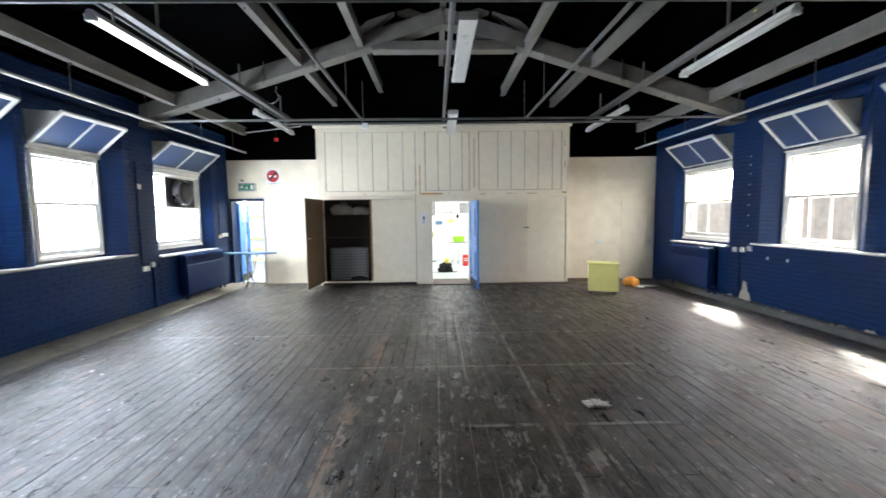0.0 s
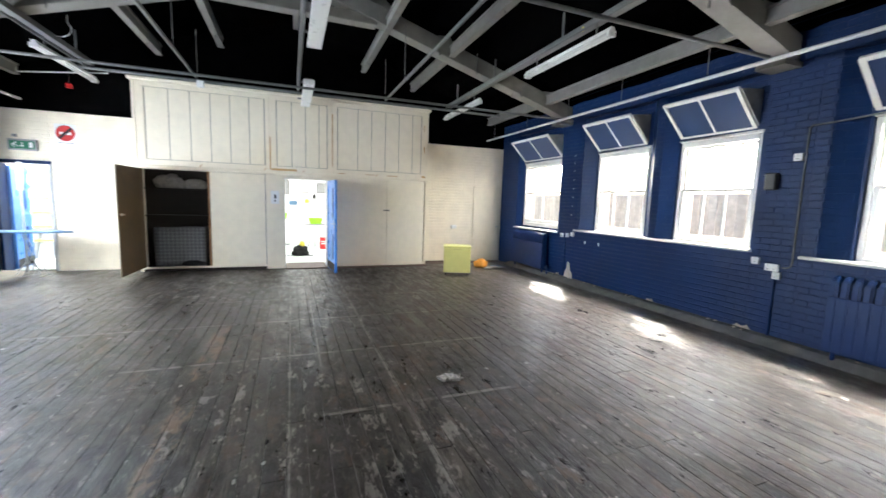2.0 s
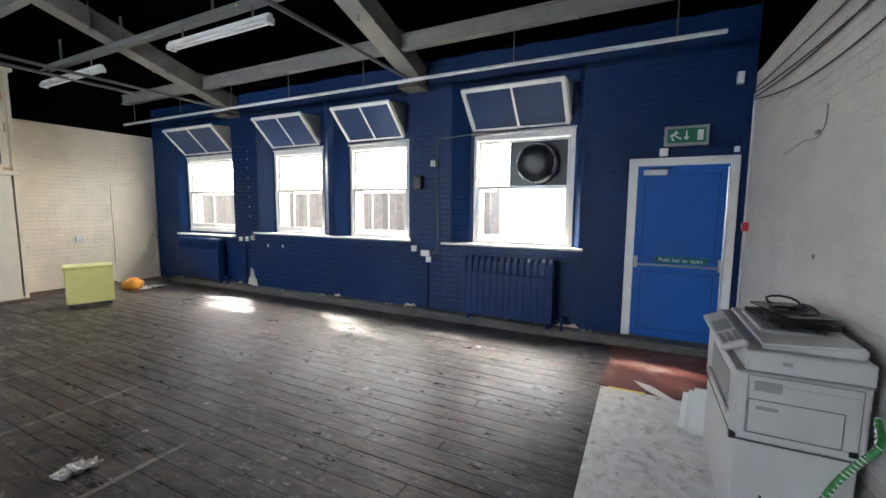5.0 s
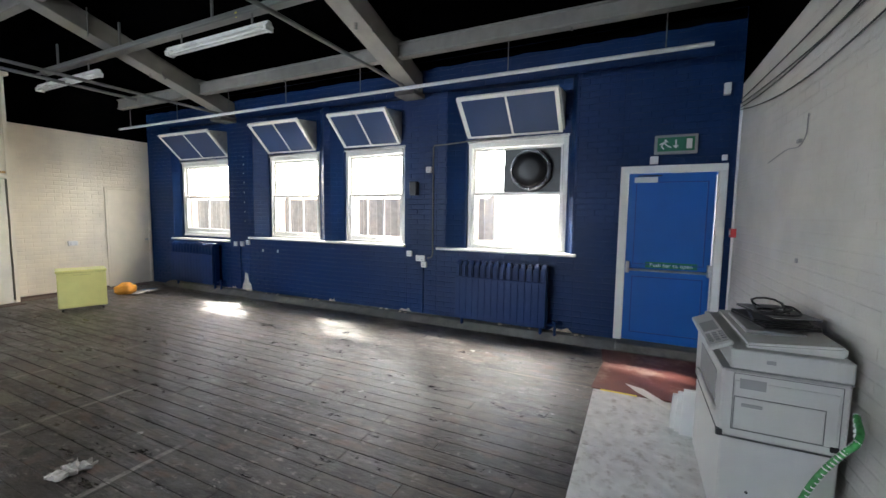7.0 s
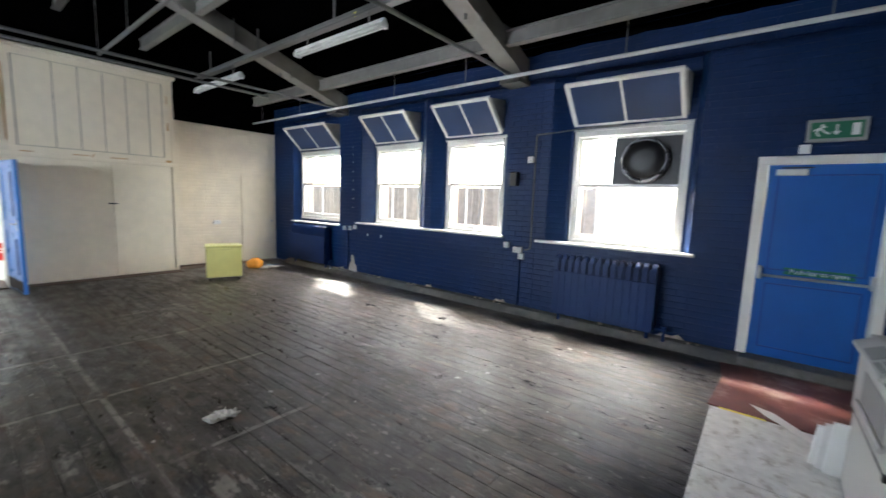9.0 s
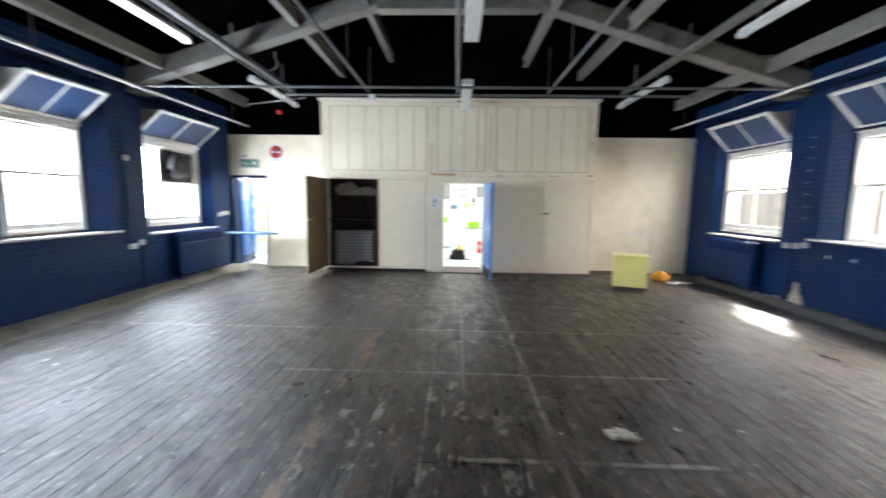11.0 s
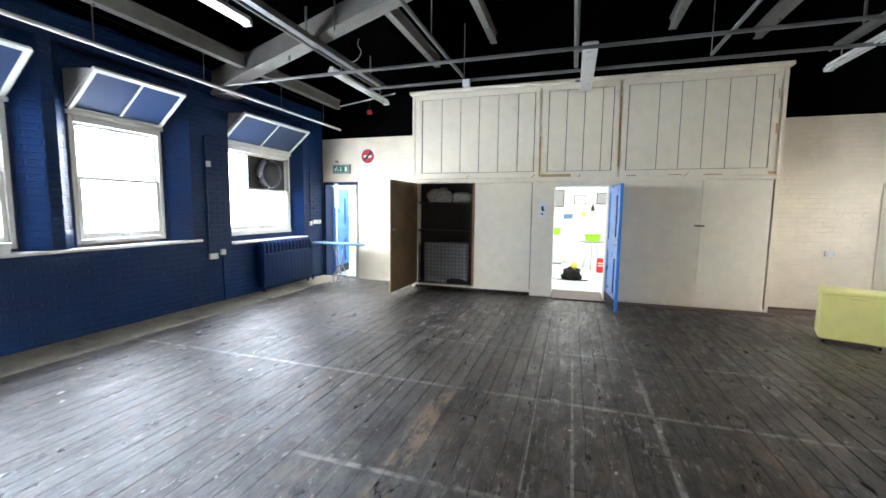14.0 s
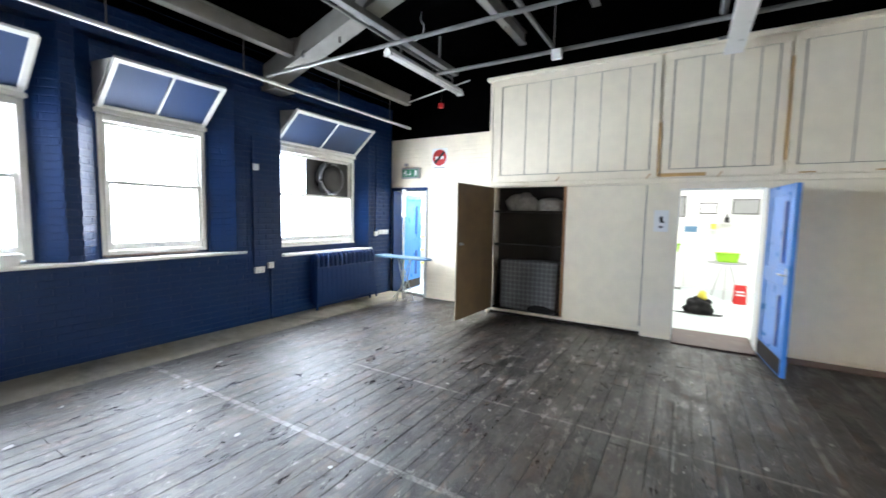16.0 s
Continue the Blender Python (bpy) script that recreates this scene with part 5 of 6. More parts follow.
lumpy("orange_jacket", 0.36, 0.30, 0.21, M_ORANGE, (4.50, 10.36, 0.0), 3.0, "crumpled orange high visibility jacket on the floor", "clothing")
for i, (x, y, rz, s) in enumerate(((4.75, 10.25, 20, 0.30), (4.92, 10.35, -15, 0.26), (4.60, 10.12, 50, 0.24), (4.85, 10.15, 5, 0.28))):
    bm = boxes((-s / 2, s / 2, -s * 0.35, s * 0.35, 0.0, 0.012))
    bmesh.ops.subdivide_edges(bm, edges=bm.edges[:], cuts=3, use_grid_fill=True)
    for v in bm.verts:
        v.co.z += 0.02 * abs(noise.noise(v.co * 9 + Vector((i, 0, 0))))
    ob = solid("paper_pile", bm, M_PAPER if i != 1 else M_TIN, "loose papers and packets on the floor by the chest" if i != 1 else "blue grey packet among the papers", "papers", "thing")
    ob.matrix_basis = pose(x, y, 0.001 + 0.004 * i, 0, 0, rz)

bm = bmesh.new()
rg = random.Random(23)
pts = []
for i in range(28):
    a, r = 2 * math.pi * i / 28, rg.choice((0.55, 0.75, 0.9, 1.0)) * rg.uniform(0.85, 1.1)
    pts.append((0.125 * r * math.cos(a), 0.095 * r * math.sin(a)))
prism(bm, pts, "z", 0.0, 0.006)
bmesh.ops.triangulate(bm, faces=[f for f in bm.faces if len(f.verts) > 4])
bmesh.ops.subdivide_edges(bm, edges=bm.edges[:], cuts=2, use_grid_fill=True)
for v in bm.verts:
    v.co.z += 0.045 * abs(noise.noise(v.co * 26)) if v.co.z > 0.003 else 0
ob = solid("torn_paper", bm, M_PAPER, "torn scrap of dirty white paper on the boards", "paper", "thing")
ob.matrix_basis = pose(1.44, 4.69, 0.001, 0, 0, -20)
rg = random.Random(11)
for i in range(18):
    x, y = rg.uniform(-3.5, 5.0), rg.uniform(2.6, 9.5)
    s = rg.uniform(0.008, 0.022)
    bm = bmesh.new()
    prism(bm, [(s, 0), (s * 0.3, s * 0.7), (-s * 0.8, s * 0.3), (-s * 0.4, -s * 0.6)], "z", 0.0, 0.004)
    ob = solid("paint_flake", bm, M_PAPER, "small pale flake of paint or plaster on the boards", "debris", "thing")
    ob.matrix_basis = pose(x, y, 0.001, 0, 0, rg.uniform(0, 360))

# ironing board by the side door
ib = thing("ironing_board", "blue covered ironing board on thin splayed legs", "ironing board", (-4.30, 10.86, 0), -4)
bm = bmesh.new()
prism(bm, [(-0.62, -0.15), (0.30, -0.15), (0.55, -0.09), (0.64, 0), (0.55, 0.09), (0.30, 0.15), (-0.62, 0.15)], "z", 0.80, 0.835)
soften(bm, 0.01, 1)
part("board", bm, M_TIN, ib, "board with blue grey cover")
part("leg", rods(0.008, ((-0.10, -0.10, 0.012), (0.16, -0.02, 0.80)), ((-0.10, 0.10, 0.012), (0.16, 0.02, 0.80)), ((-0.10, -0.17, 0.012), (-0.10, 0.17, 0.012))), M_METAL, ib)
part("leg", rods(0.008, ((0.16, -0.10, 0.012), (-0.12, -0.03, 0.80)), ((0.16, 0.10, 0.012), (-0.12, 0.03, 0.80)), ((0.16, -0.17, 0.012), (0.16, 0.17, 0.012))), M_METAL, ib)
pl = thing("pole", "thin pale pole on tripod feet behind the ironing board", "pole", (-4.50, 11.10, 0))
for a in (0.3, 2.4, 4.5):
    part("leg", rods(0.008, ((0, 0, 0.24), (0.24 * math.cos(a), 0.24 * math.sin(a) if math.sin(a) < 0 else 0.10 * math.sin(a), 0.045)), n=8), M_METAL, pl)
part("shaft", rods(0.016, ((0, 0, 0.0), (0, 0.02, 2.06)), n=10), M_RAIL, pl)
part("head", boxes((-0.035, 0.035, -0.02, 0.03, 1.55, 2.07), bevel=0.006), M_SIGN, pl)


# ---- copier corner ----
cp = thing("photocopier", "large off-white office photocopier with paper trays", "photocopier", (2.61, 0.80, 0))
CW, CD = 0.84, 0.47
part("lower_cabinet", boxes((0.0, CW, 0.02, CD - 0.01, 0.04, 0.5225), bevel=0.008), M_COPIER, cp)
part("engine", boxes((-0.01, CW, 0.0, CD, 0.525, 0.86), bevel=0.012), M_COPIER, cp)
part("scanner", boxes((-0.010, CW + 0.005, -0.005, CD - 0.03, 0.864, 0.958), bevel=0.006), M_COPIER, cp)
bm = boxes((0.03, CW - 0.03, 0.01, CD - 0.09, 0.960, 0.982))
for v in bm.verts:
    if v.co.y < 0.1 and v.co.z > 0.97:
        v.co.z += 0.03
soften(bm, 0.012, 2)
lid = part("lid", bm, M_COPIER, cp)
part("feeder", boxes((0.20, 0.62, 0.10, CD - 0.12, 0.990, 1.010), bevel=0.008), M_COPIER_GREY, lid, "grey document feeder tray")
for a, c, z0, z1 in ((0.04, CD - 0.05, 0.60, 0.76),):
    dr = part("side_door", boxes((-0.016, -0.0105, a, c, z0 - 0.03, z1 + 0.05), bevel=0.002), M_COPIER, cp)
    part("recess", boxes((-0.019, -0.0165, CD - 0.17, CD - 0.07, 0.775, 0.822)), M_COPIER_GREY, dr, "grey grip recess")
    tray = part("side_tray", boxes((-0.022, -0.0175, 0.088, CD - 0.053, 0.578, 0.732), bevel=0.002), M_COPIER, dr)
    part("grip", boxes((-0.0255, -0.0225, CD - 0.16, CD - 0.08, 0.690, 0.705)), M_COPIER_GREY, tray)
part("seam", boxes((-0.013, CW, -0.002, CD + 0.0005, 0.5228, 0.5247)), M_GAP, cp)
part("seam", boxes((-0.012, CW, -0.002, CD + 0.002, 0.858, 0.863)), M_COPIER_GREY, cp)
part("badge", boxes((-0.0130, -0.0105, 0.27, 0.305, 0.905, 0.922)), M_COPIER_GREY, cp)
part("latch", boxes((-0.02, 0.01, CD - 0.015, CD + 0.012, 0.525, 0.555), bevel=0.003), M_DARK, cp)
part("hinge", boxes((-0.022, -0.0105, 0.03, 0.06, 0.55, 0.575), bevel=0.003), M_DARK, cp)
for y0_, y1_, z0_, z1_ in ((0.03, CD - 0.045, 0.57, 0.845), (0.085, CD - 0.05, 0.575, 0.735)):
    q = -0.0166 if z1_ > 0.8 else -0.0226
    part("gap_line", boxes((q - 0.0008, q + 0.004, y0_, y1_, z1_ - 0.0018, z1_), (q - 0.0008, q + 0.004, y0_, y1_, z0_, z0_ + 0.0018), (q - 0.0008, q + 0.004, y0_, y0_ + 0.0018, z0_ + 0.003, z1_ - 0.003), (q - 0.0008, q + 0.004, y1_ - 0.0018, y1_, z0_ + 0.003, z1_ - 0.003)), M_GAP, cp, "grey gap round a panel")
part("screw", rods(0.007, ((-0.003, 0.34, 0.26), (0.001, 0.34, 0.26)), n=8), M_DARK, cp)
# exit tray slot on the room side
part("slot", boxes((0.12, 0.62, CD + 0.0005, CD + 0.004, 0.64, 0.80)), M_COPIER_GREY, cp, "shadowed paper exit slot")
part("slot_lip", boxes((0.08, 0.66, CD + 0.0005, CD + 0.022, 0.60, 0.63), bevel=0.006), M_COPIER, cp)
# tilted control panel in front
bm = boxes((0.02, 0.66, 0.0, 0.115, 0.0, 0.028))
soften(bm, 0.008, 1)
bmesh.ops.transform(bm, matrix=Matrix.Translation((0.04, CD - 0.055, 0.957)) @ Matrix.Rotation(radians(-24), 4, "X"), verts=bm.verts[:])
pnl = part("control_panel", bm, M_COPIER, cp)


def on_panel(x0, x1, y0, y1, h=0.003):
    bm = boxes((x0, x1, y0, y1, 0.0282, 0.0282 + h))
    bmesh.ops.transform(bm, matrix=Matrix.Translation((0.04, CD - 0.055, 0.957)) @ Matrix.Rotation(radians(-24), 4, "X"), verts=bm.verts[:])
    return bm


part("display", on_panel(0.26, 0.46, 0.02, 0.095), M_COPIER_GREY, pnl, "dull grey display")
for i in range(4):
    for j in range(3):
        part("key", on_panel(0.06 + 0.04 * i, 0.09 + 0.04 * i, 0.014 + 0.030 * j, 0.035 + 0.030 * j, 0.005), M_COPIER_GREY, pnl)
for x in (0.06, CW - 0.06):
    for y in (0.07, CD - 0.06):
        part("castor", rods(0.02, ((x, y, 0.0), (x, y, 0.042)), n=10), M_DARK, cp)

# black boxes and leads heaped on the copier
for i, (x, y, z, w2, d2, h2, rz) in enumerate(((3.06, 0.98, 1.014, 0.38, 0.25, 0.022, 12), (3.03, 0.97, 1.037, 0.34, 0.24, 0.018, -6), (3.09, 0.96, 1.056, 0.36, 0.22, 0.012, 16))):
    t = thing("laptop", "black closed laptop in a heap on the photocopier", "laptop", (x, y, z), rz, "heap of laptops")
    part("base", boxes((-w2 / 2, w2 / 2, -d2 / 2, d2 / 2, 0, h2 * 0.55), bevel=0.004), M_DARK, t)
    part("screen_lid", boxes((-w2 / 2, w2 / 2, -d2 / 2, d2 / 2, h2 * 0.58, h2), bevel=0.004), M_DARK if i < 2 else M_COPIER_GREY, t)
for sd in (1, 2):
    r2 = random.Random(sd)
    pts = [(3.05 + r2.uniform(-0.16, 0.16), 0.96 + r2.uniform(-0.09, 0.09), 1.072 + r2.uniform(0, 0.022)) for _ in range(7)]
    tagged(tube("power_lead", pts, 0.006, M_DARK), "tangled black power lead on the laptops", "cable")

# white boards leaning by the copier
for i, (x, lean, mat) in enumerate(((3.56, 20, M_SIGN), (3.60, 24, M_LAMP), (3.635, 28, M_SIGN))):
    t = thing("leaning_board", "white board leaning beside the photocopier", "board", (x, 1.06, 0.016), 0, "leaning boards")
    bm = boxes((0, 0.012, -0.22, 0.27 + 0.03 * i, 0, 0.42 - 0.02 * i), bevel=0.002)
    bmesh.ops.transform(bm, matrix=Matrix.Rotation(radians(-lean), 4, "Y"), verts=bm.verts[:])
    part("sheet", bm, mat, t)

# grey painted ply sheets and worn red floor
for i, (x0, x1) in enumerate(((1.60, 3.13), (3.136, 4.11))):
    ob = solid("ply_sheet", boxes((x0, x1, YN + 0.01, 1.96, 0.001, 0.014), bevel=0.003), M_BOARD, "grey painted plywood sheet laid on the floor, flaking", "plywood sheet", "thing")
bm = bmesh.new()
prism(bm, [(4.15, YN + 0.01), (5.33, YN + 0.01), (5.33, 1.98), (4.86, 1.93), (4.15, 1.98)], "z", 0.001, 0.010)
solid("red_floor_patch", bm, M_RED, "worn red painted patch of floor before the fire door", "floor patch")
bm = bmesh.new()
prism(bm, [(4.36, 1.70), (4.20, 1.60), (4.02, 1.42), (3.95, 1.34), (4.06, 1.36), (4.30, 1.55)], "z", 0.015, 0.018)
solid("paper_sheet", bm, M_LAMP, "curled white paper sheet on the floor", "paper", "thing")
solid("hazard_tape", boxes((4.10, 4.13, 1.60, 1.90, 0.0145, 0.016)), M_LEMON, "short strip of yellow floor tape", "tape", "thing")
solid("edge_tape", boxes((4.144, 4.156, 1.97, 3.0, 0.001, 0.003)), M_DUSTY, "worn pale line at the edge of the sheets", "tape", "thing")

# striped rope beside the copier
rp = thing("green_rope", "green tinsel rope with white flecks hanging beside the copier", "rope", (2.2, 0.95, 0))
pts = [(0.38, -0.16, 0.74), (0.25, -0.12, 0.68), (0.25, -0.08, 0.62), (0.25, -0.03, 0.54), (0.25, 0.02, 0.43), (0.25, 0.05, 0.32), (0.25, 0.07, 0.03)]
tube("core", pts, 0.013, M_ROPE, rp)
for i in range(30):
    q = i / 30 * (len(pts) - 1)
    k0 = int(q)
    a, c = Vector(pts[k0]), Vector(pts[k0 + 1])
    p0 = a.lerp(c, q - k0)
    dirv = (c - a).normalized()
    part("fleck", rods(0.0138, (p0 - dirv * 0.003, p0 + dirv * 0.003), n=8), M_SIGN, rp)


# ---- room beyond the back door ----
RY0, RY1, RX0, RX1 = YF + 0.25, 16.2, -1.6, 3.4
solid("back_room_floor", boxes((RX0, RX1, RY0, RY1, -0.10, 0.0)), M_PALEFLOOR, "pale green grey vinyl floor of the next room", "floor")
solid("back_room_wall_north", boxes((RX0, RX1, RY1, RY1 + 0.15, 0, 2.7)), M_PLASTER, "white plastered wall of the next room", "wall")
solid("back_room_wall_west", boxes((RX0 - 0.15, RX0, RY0, RY1 + 0.15, 0, 2.7)), M_PLASTER, "white plastered wall of the next room", "wall")
solid("back_room_wall_east", boxes((RX1, RX1 + 0.15, RY0, RY1 + 0.15, 0, 2.7)), M_PLASTER, "white plastered wall of the next room", "wall")
solid("back_room_ceiling", boxes((RX0 - 0.15, RX1 + 0.15, RY0, RY1 + 0.15, 2.7, 2.85)), M_PLASTER, "white ceiling of the next room", "ceiling")
area_lamp("back_room_light", (0.8, 13.9, 2.66), (0.8, 13.9, 0), 3.0, 3.0, BACK)


def picture(x, z, w2, h2, inner):
    t = thing("framed_picture", "small framed picture on the white wall", "picture", (x, RY1, z), 180, "framed pictures")
    part("frame", boxes((-w2 / 2, w2 / 2, 0, 0.02, -h2 / 2, -h2 / 2 + 0.02), (-w2 / 2, w2 / 2, 0, 0.02, h2 / 2 - 0.02, h2 / 2), (-w2 / 2, -w2 / 2 + 0.02, 0, 0.02, -h2 / 2 + 0.02, h2 / 2 - 0.02), (w2 / 2 - 0.02, w2 / 2, 0, 0.02, -h2 / 2 + 0.02, h2 / 2 - 0.02)), M_DARK, t)
    part("print", boxes((-w2 / 2 + 0.02, w2 / 2 - 0.02, 0, 0.008, -h2 / 2 + 0.02, h2 / 2 - 0.02)), inner, t)


picture(-0.10, 1.92, 0.30, 0.50, M_COPIER_GREY)
picture(0.50, 1.88, 0.34, 0.26, M_SIGN)
picture(1.20, 1.92, 0.50, 0.34, M_COPIER_GREY)
t = thing("wall_poster", "blue and white poster on the white wall", "poster", (0.18, RY1, 1.38), 180)
part("sheet", boxes((-0.20, 0.20, 0, 0.006, -0.20, 0.20)), M_SIGN, t)
part("print", boxes((-0.13, 0.13, 0.0065, 0.009, -0.06, 0.08)), M_TIN, t)
t = thing("dark_bottle", "small dark bottle standing on a shelf bracket", "bottle", (0.86, RY1 - 0.10, 1.56))
part("body", rods(0.05, ((0, 0, 0), (0, 0, 0.12)), n=14), M_DARK, t)
part("neck", rods(0.02, ((0, 0, 0.12), (0, 0, 0.20)), n=10), M_DARK, t)
solid("wall_shelf", boxes((0.74, 1.0, RY1 - 0.18, RY1 - 0.001, 1.535, 1.559)), M_SIGN, "small white wall shelf", "shelf", "thing")

def basket(at, label):
    t = thing("lime_basket", label, "basket", at)
    bm = bmesh.new()
    prism(bm, [(-0.21, 0.18), (-0.17, 0.0), (0.17, 0.0), (0.21, 0.18)], "y", -0.14, 0.14)
    soften(bm, 0.02, 2)
    part("tub", bm, M_LIME, t)
    part("rim", boxes((-0.22, 0.22, -0.15, 0.15, 0.176, 0.196), bevel=0.008), M_LIME, t)


tb2 = thing("small_table", "small round metal table with thin legs", "table", (0.84, 15.1, 0))
part("top", rods(0.34, ((0, 0, 0.72), (0, 0, 0.745)), n=28), M_COPIER_GREY, tb2)
for a in range(3):
    q = 2 * math.pi * a / 3 + 0.4
    part("leg", rods(0.014, ((0.06 * math.cos(q), 0.06 * math.sin(q), 0.72), (0.28 * math.cos(q), 0.28 * math.sin(q), 0.002))), M_METAL, tb2)
basket((0.84, 15.1, 0.746), "lime green plastic basket on the small table")
t = thing("yellow_pot", "small yellow pot beside the basket", "pot", (0.62, RY1 - 0.09, 1.40))
part("body", rods(0.06, ((0, 0, 0), (0, 0, 0.13)), n=14), M_LEMON, t)
solid("wall_bracket", boxes((0.54, 0.70, RY1 - 0.17, RY1 - 0.001, 1.38, 1.399)), M_SIGN, "small white bracket shelf", "shelf", "thing")
cab = thing("low_cabinet", "low white cabinet against the wall", "cabinet", (-0.55, 15.9, 0))
part("body", boxes((-0.5, 0.62, -0.25, 0.25, 0.05, 0.85), bevel=0.008), M_SIGN, cab)
part("plinth", boxes((-0.48, 0.60, -0.22, 0.22, 0, 0.05)), M_COPIER_GREY, cab)
basket((-0.22, 15.88, 0.851), "lime green plastic basket on the low cabinet")
t = thing("red_sign_board", "red folding floor sign with pale writing", "sign", (1.04, 14.5, 0))
bm = bmesh.new()
beam(bm, (0, -0.10, 0.0), (0, 0.0, 0.36), 0.20, 0.012, (0, 1, 0))
part("front_board", bm, M_REDSIGN, t)
bm = bmesh.new()
beam(bm, (0, 0.12, 0.0), (0, 0.012, 0.36), 0.20, 0.012, (0, 1, 0))
part("back_board", bm, M_REDSIGN, t)
part("writing_bar", boxes((-0.07, 0.06, -0.050, -0.040, 0.22, 0.25), (-0.07, 0.07, -0.066, -0.056, 0.16, 0.19)), M_SIGN, t)
lumpy("black_bag", 0.42, 0.30, 0.28, M_CLOTH, (0.34, 13.1, 0.0), 6.0, "crumpled black bag on the pale floor", "bag", 4)
lumpy("yellow_duster", 0.14, 0.12, 0.14, M_LEMON, (0.38, 13.1, 0.25), 2.0, "small yellow cloth on the black bag", "cloth")
bm = bmesh.new()
prism(bm, [(-0.42, -0.05), (-0.1, -0.12), (0.3, -0.10), (0.36, 0.04), (0.0, 0.10)], "z", 0.0, 0.008)
ob = solid("dark_mat", bm, M_CLOTH, "thin black cloth spread under the bag", "cloth", "thing")
ob.matrix_basis = pose(0.34, 13.05, 0.002)

# ---- passage beyond the side door ----
solid("passage_floor", boxes((-6.6, -3.2, RY0, 13.3, -0.10, 0.0)), M_PALEFLOOR, "pale vinyl passage floor", "floor")
solid("passage_wall_north", boxes((-6.6, -3.2, 13.3, 13.45, 0, 2.7)), M_GREYBLOCK, "pale grey passage wall", "wall")
solid("passage_wall_east", boxes((-3.35, -3.2, RY0, 13.3, 0, 2.7)), M_GREYBLOCK, "pale grey passage wall", "wall")
solid("passage_wall_west", boxes((-6.75, -6.6, RY0, 13.45, 0, 2.7)), M_PLASTER, "white passage wall", "wall")
solid("passage_ceiling", boxes((-6.75, -3.2, RY0, 13.45, 2.7, 2.85)), M_PLASTER, "white passage ceiling", "ceiling")
# unseen lamp added at the ceiling in place of the passage's daylight
area_lamp("passage_fill", (-5.0, 12.4, 2.66), (-5.0, 12.4, 0), 1.5, 1.0, BACK * 1.6)
rk = thing("wall_rack", "grey rack of shelves with yellow edge strips", "rack", (-5.0, 13.295, 0), 90)
part("back_panel", boxes((-0.02, 0.0, -1.3, 1.3, 0.0, 2.3)), M_GREYBLOCK, rk)
for i in range(6):
    sh = part("shelf", boxes((-0.14, -0.021, -1.3, 1.3, 0.42 + 0.32 * i, 0.44 + 0.32 * i)), M_GREYBLOCK, rk)
    part("edge_strip", boxes((-0.147, -0.141, -1.3, 1.3, 0.405 + 0.32 * i, 0.455 + 0.32 * i)), M_LEMON, sh)

# ---- outside ----
solid("ground", boxes((-400, -5.451, -400, 400, -0.30, -0.05), (5.971, 400, -400, 400, -0.30, -0.05), (-5.451, 5.971, 16.4, 400, -0.30, -0.05), (-5.451, 5.971, -400, 0.48, -0.30, -0.05)), M_GROUND, "grey tarmac yard around the building", "ground")
fn = thing("garden_fence", "weathered close-boarded timber fence in the yard", "fence", (10.2, 0, -0.05))
for i in range(66):
    part("slat", boxes((0, 0.02, 5 + i * 0.24, 5 + i * 0.24 + 0.228, 0, 2.05)), M_FENCE, fn)
for i in range(7):
    part("post", boxes((0.022, 0.12, 5 + i * 2.4, 5.1 + i * 2.4, 0, 2.12)), M_FENCE, fn)


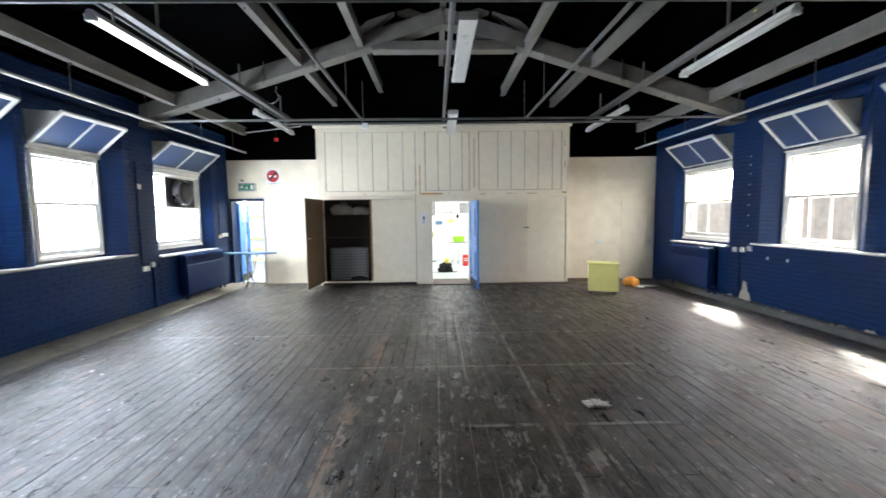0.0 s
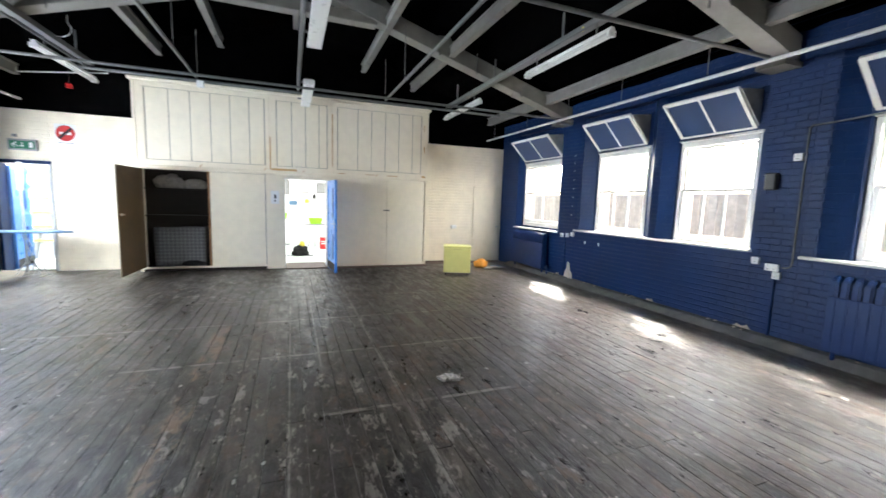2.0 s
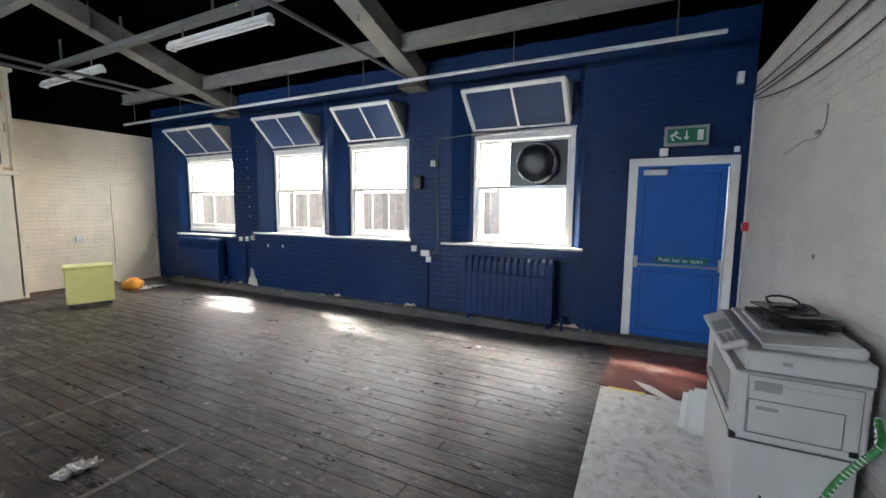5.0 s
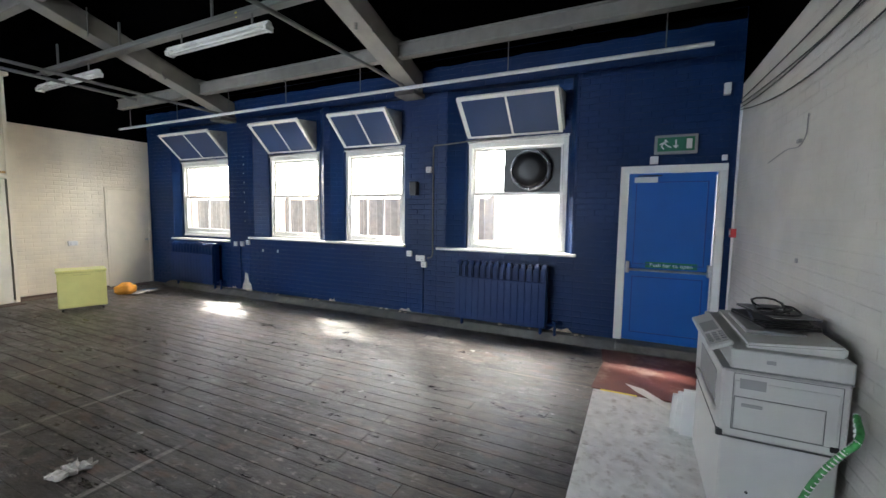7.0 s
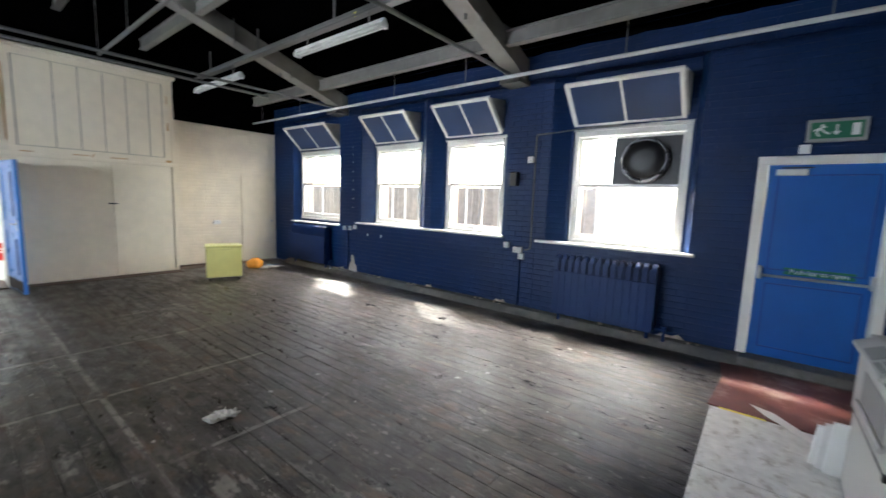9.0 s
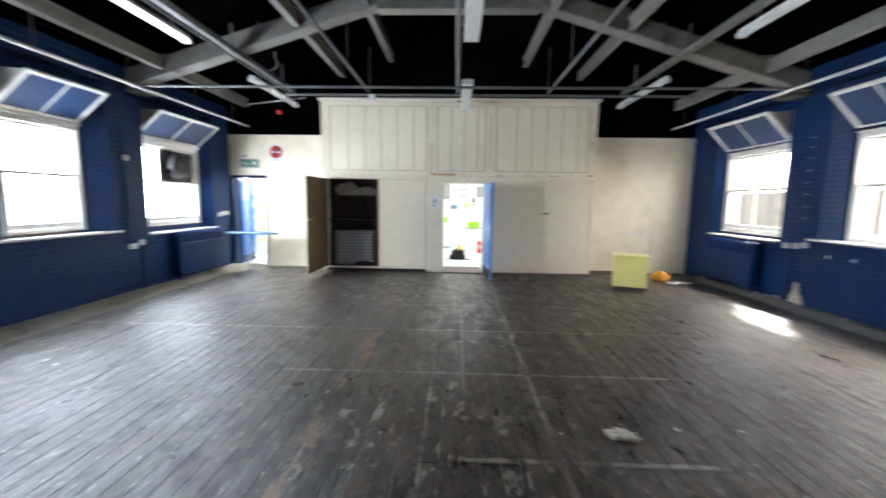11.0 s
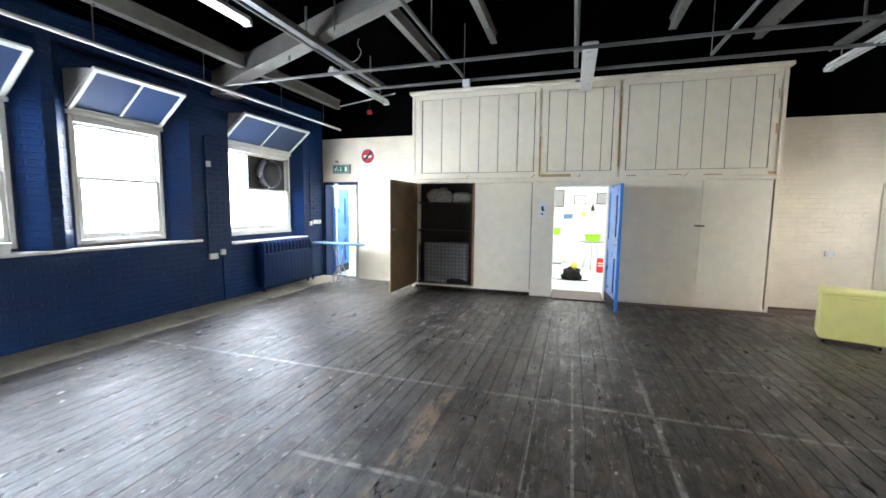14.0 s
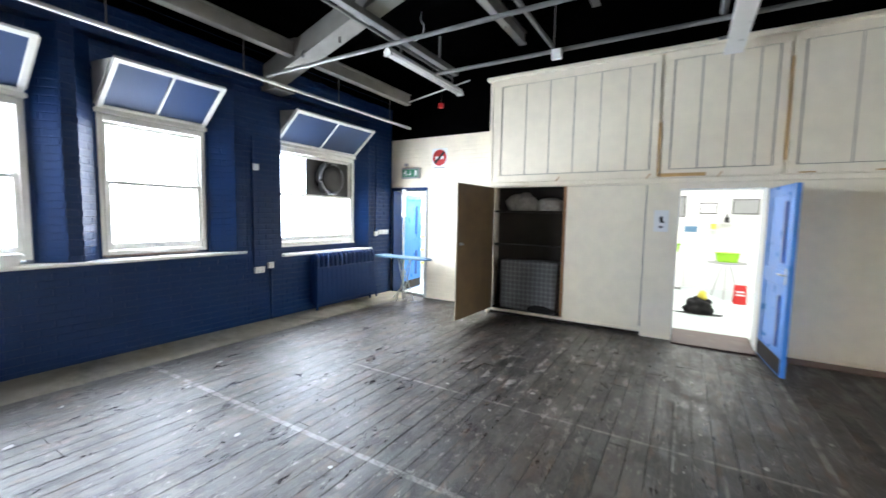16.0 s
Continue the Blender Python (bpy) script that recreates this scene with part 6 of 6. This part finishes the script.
# ---- brick faces under the paint: the nearest as pieces of their own, the rest joined ----
def brick_skin(parent, axis, value, inward, regions, mat, near=None, limit=0, d=0.0042, slant=None):
    """Thin proud brick faces on an upright plane. regions: (lo, hi, z0, z1) along the wall."""
    bw, bh = 0.225, 0.075
    rb = random.Random(9)
    verts, faces, count = [], [], 0
    shared = None
    seen = set()
    for lo, hi, z0, z1 in regions:
        for r in range(int(z0 / bh), int(z1 / bh) + 1):
            a0 = math.floor(lo / bw) * bw - bw / 2 * (r % 2)
            while a0 < hi:
                a, c = max(a0 + 0.005, lo + 0.002), min(a0 + bw - 0.005, hi - 0.002)
                b0, b1 = max(r * bh + 0.005, z0 + 0.002), min(r * bh + bh - 0.005, z1 - 0.002)
                full = c - a > bw - 0.011 and b1 - b0 > bh - 0.011
                a0 += bw
                if c - a < 0.03 or b1 - b0 < 0.02:
                    continue
                t = d * rb.uniform(0.7, 1.4)
                e = 0.004
                quad = [(a, b0, 0), (c, b0, 0), (c, b1, 0), (a, b1, 0), (a + e, b0 + e, t), (c - e, b0 + e, t), (c - e, b1 - e, t), (a + e, b1 - e, t)]

                def place(p):
                    along, z, out = p
                    if slant:
                        (ya, xa), (yc, xc) = slant
                        return (xa + (xc - xa) * (along - ya) / (yc - ya) + inward * out, along, z)
                    return (value + inward * out, along, z) if axis == "x" else (along, value + inward * out, z)
                fs = ((4, 5, 6, 7), (0, 1, 5, 4), (1, 2, 6, 5), (2, 3, 7, 6), (3, 0, 4, 7))
                if full and near and near((a + c) / 2, (b0 + b1) / 2) and count < limit:
                    if shared is None:
                        shared = bpy.data.meshes.new("brick")
                        mid = ((a + c) / 2, (b0 + b1) / 2)
                        loc = [(p[0] - mid[0], p[1] - mid[1], p[2] * d / t) for p in quad]
                        vs = [((inward * q[2], q[0], q[1]) if axis == "x" else (q[0], inward * q[2], q[1])) for q in loc]
                        shared.from_pydata(vs, [], fs)
                        shared.materials.append(mat)
                    ob = new("brick", shared)
                    ob.parent = parent
                    ob.location = place(((a + c) / 2, (b0 + b1) / 2, rb.uniform(-0.0008, 0.0008)))
                    count += 1
                else:
                    n = len(verts)
                    verts += [place(p) for p in quad]
                    faces += [tuple(n + i for i in f) for f in fs]
    me = bpy.data.meshes.new("brickwork")
    me.from_pydata(verts, [], faces)
    me.materials.append(mat)
    ob = new("brickwork", me)
    ob.parent = parent
    ob["kind"] = "stuff"


def wall_regions(windows, bays, doors, sills):
    """The three brick planes of a side wall: proud piers and lower wall, and the recessed bays."""
    proud, deep, y = [], [], YN
    for b0, b1, z in bays:
        for p0, p1 in piece_out(y, b0, doors):
            proud.append((p0, p1, 0.09, 3.70))
        for d0, d1, _, dz in doors:
            if y <= d0 and d1 <= b0:
                proud.append((d0, d1, dz + 0.07, 3.70))
        proud += [(b0, b1, 0.09, z - 0.02), (b0, b1, 3.30, 3.70)]
        ws = [w for w in windows if w[0] > b0 and w[1] < b1]
        for w0, w1, _ in ws:
            deep.append((w0 - 0.03, w1 + 0.03, WZ1 + 0.05, 3.30))
        if not ws:
            deep.append((b0, b1, z + 0.04, 3.30))
        y = b1
    proud.append((y, YF, 0.09, 3.70))
    for a, sa, sc, c, z in bay_blocks(windows, bays):
        if c - sc - a - sa > 0.04:
            proud.append((a + sa, c - sc, z + 0.04, 3.30))
    return proud, deep


def splay_bricks(parent, windows, bays, face, upper, inward):
    for a, sa, sc, c, z in bay_blocks(windows, bays):
        if sa:
            brick_skin(parent, "x", upper, inward, [(a, a + sa, z + 0.04, 3.29)], M_BLUE, slant=((a, upper), (a + sa, face)))
        if sc:
            brick_skin(parent, "x", upper, inward, [(c - sc, c, z + 0.04, 3.29)], M_BLUE, slant=((c - sc, face), (c, upper)))


EAST_BAYS = [(2.36, 4.30, 1.06), (4.80, 8.25, 1.07), (8.80, 10.62, 0.98)]
WEST_BAYS = [(0.80, 4.30, 1.02), (4.86, 8.27, 1.02), (8.82, 10.80, 0.93)]
proud, deep = wall_regions(RIGHT_WINDOWS, EAST_BAYS, [(FD0, FD1, 0.0, FDZ)], None)
east = bpy.data.objects["wall_east"]
brick_skin(east, "x", XR, -1, proud, M_BLUE, lambda y, z: 1.9 < y < 4.7 and z < 3.2, 300)
brick_skin(east, "x", UR, -1, deep, M_BLUE)
splay_bricks(east, RIGHT_WINDOWS, EAST_BAYS, XR, UR, -1)
proud, deep = wall_regions(LEFT_WINDOWS, WEST_BAYS, [], None)
west = bpy.data.objects["wall_west"]
brick_skin(west, "x", XL, 1, proud, M_BLUE, lambda y, z: 5.5 < y < 9 and z < 2.6, 300)
brick_skin(west, "x", UL, 1, deep, M_BLUE)
splay_bricks(west, LEFT_WINDOWS, WEST_BAYS, XL, UL, 1)
brick_skin(bpy.data.objects["wall_south"], "y", YN, 1, [(-5.0, 5.5, 0.0, 2.96)], M_GREY_BRICK, lambda x, z: 2.9 < x < 5.4 and z > 1.0, 300, 0.0016)
brick_skin(bpy.data.objects["wall_north"], "y", YF, -1, [(-4.15, CX0 - 0.01, 0.0, 3.04), (-5.0, -4.16, LDZ + 0.07, 3.04), (CX1 + 0.01, 4.70, 0.04, 3.04), (4.70, 5.55, 2.04, 3.04)], M_CREAM_BRICK, lambda x, z: x > 3.3, 300, 0.0022)

# ---- floorboards, the nearest as pieces of their own ----
BOARD_W = 0.128
floor = thing("floor", "dark worn timber floorboards with faded court lines", "floor", (0, 0, 0), 0, "", "structure")
rng = random.Random(4)
mesh_cache = {}


def board_mesh(length):
    key = round(length, 2)
    if key not in mesh_cache:
        bm = boxes((-BOARD_W / 2 + 0.0012, BOARD_W / 2 - 0.0012, -key / 2 + 0.0012, key / 2 - 0.0012, -0.021, 0.0), bevel=0.0018)
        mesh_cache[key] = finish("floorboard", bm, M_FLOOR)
    return mesh_cache[key]


far_boards = bmesh.new()
n_piece = 0
x = -5.45 + 0.2
rows = []
while x < 5.7:
    rows.append(x)
    x += BOARD_W
for i, x in enumerate(rows):
    cuts = [YN]
    while cuts[-1] < YF:
        cuts.append(cuts[-1] + round(rng.choice((1.5, 2.1, 2.6, 3.0, 3.6)), 2))
    for a, c in zip(cuts, cuts[1:]):
        c = min(c, YF)
        if c - a < 0.05:
            continue
        if -3.4 < x < 3.6 and a < 8.6 and n_piece < 300:
            ob = new("floorboard", board_mesh(c - a))
            ob.parent = floor
            ob.location = (x, (a + c) / 2, rng.uniform(-0.0015, -0.0003))
            ob.rotation_euler = (rng.uniform(-0.0004, 0.0004), rng.uniform(-0.009, 0.009), 0)
            n_piece += 1
        else:
            box(far_boards, x - BOARD_W / 2 + 0.0014, x + BOARD_W / 2 - 0.0014, a + 0.0014, c - 0.0014, -0.021, rng.uniform(-0.0012, 0))
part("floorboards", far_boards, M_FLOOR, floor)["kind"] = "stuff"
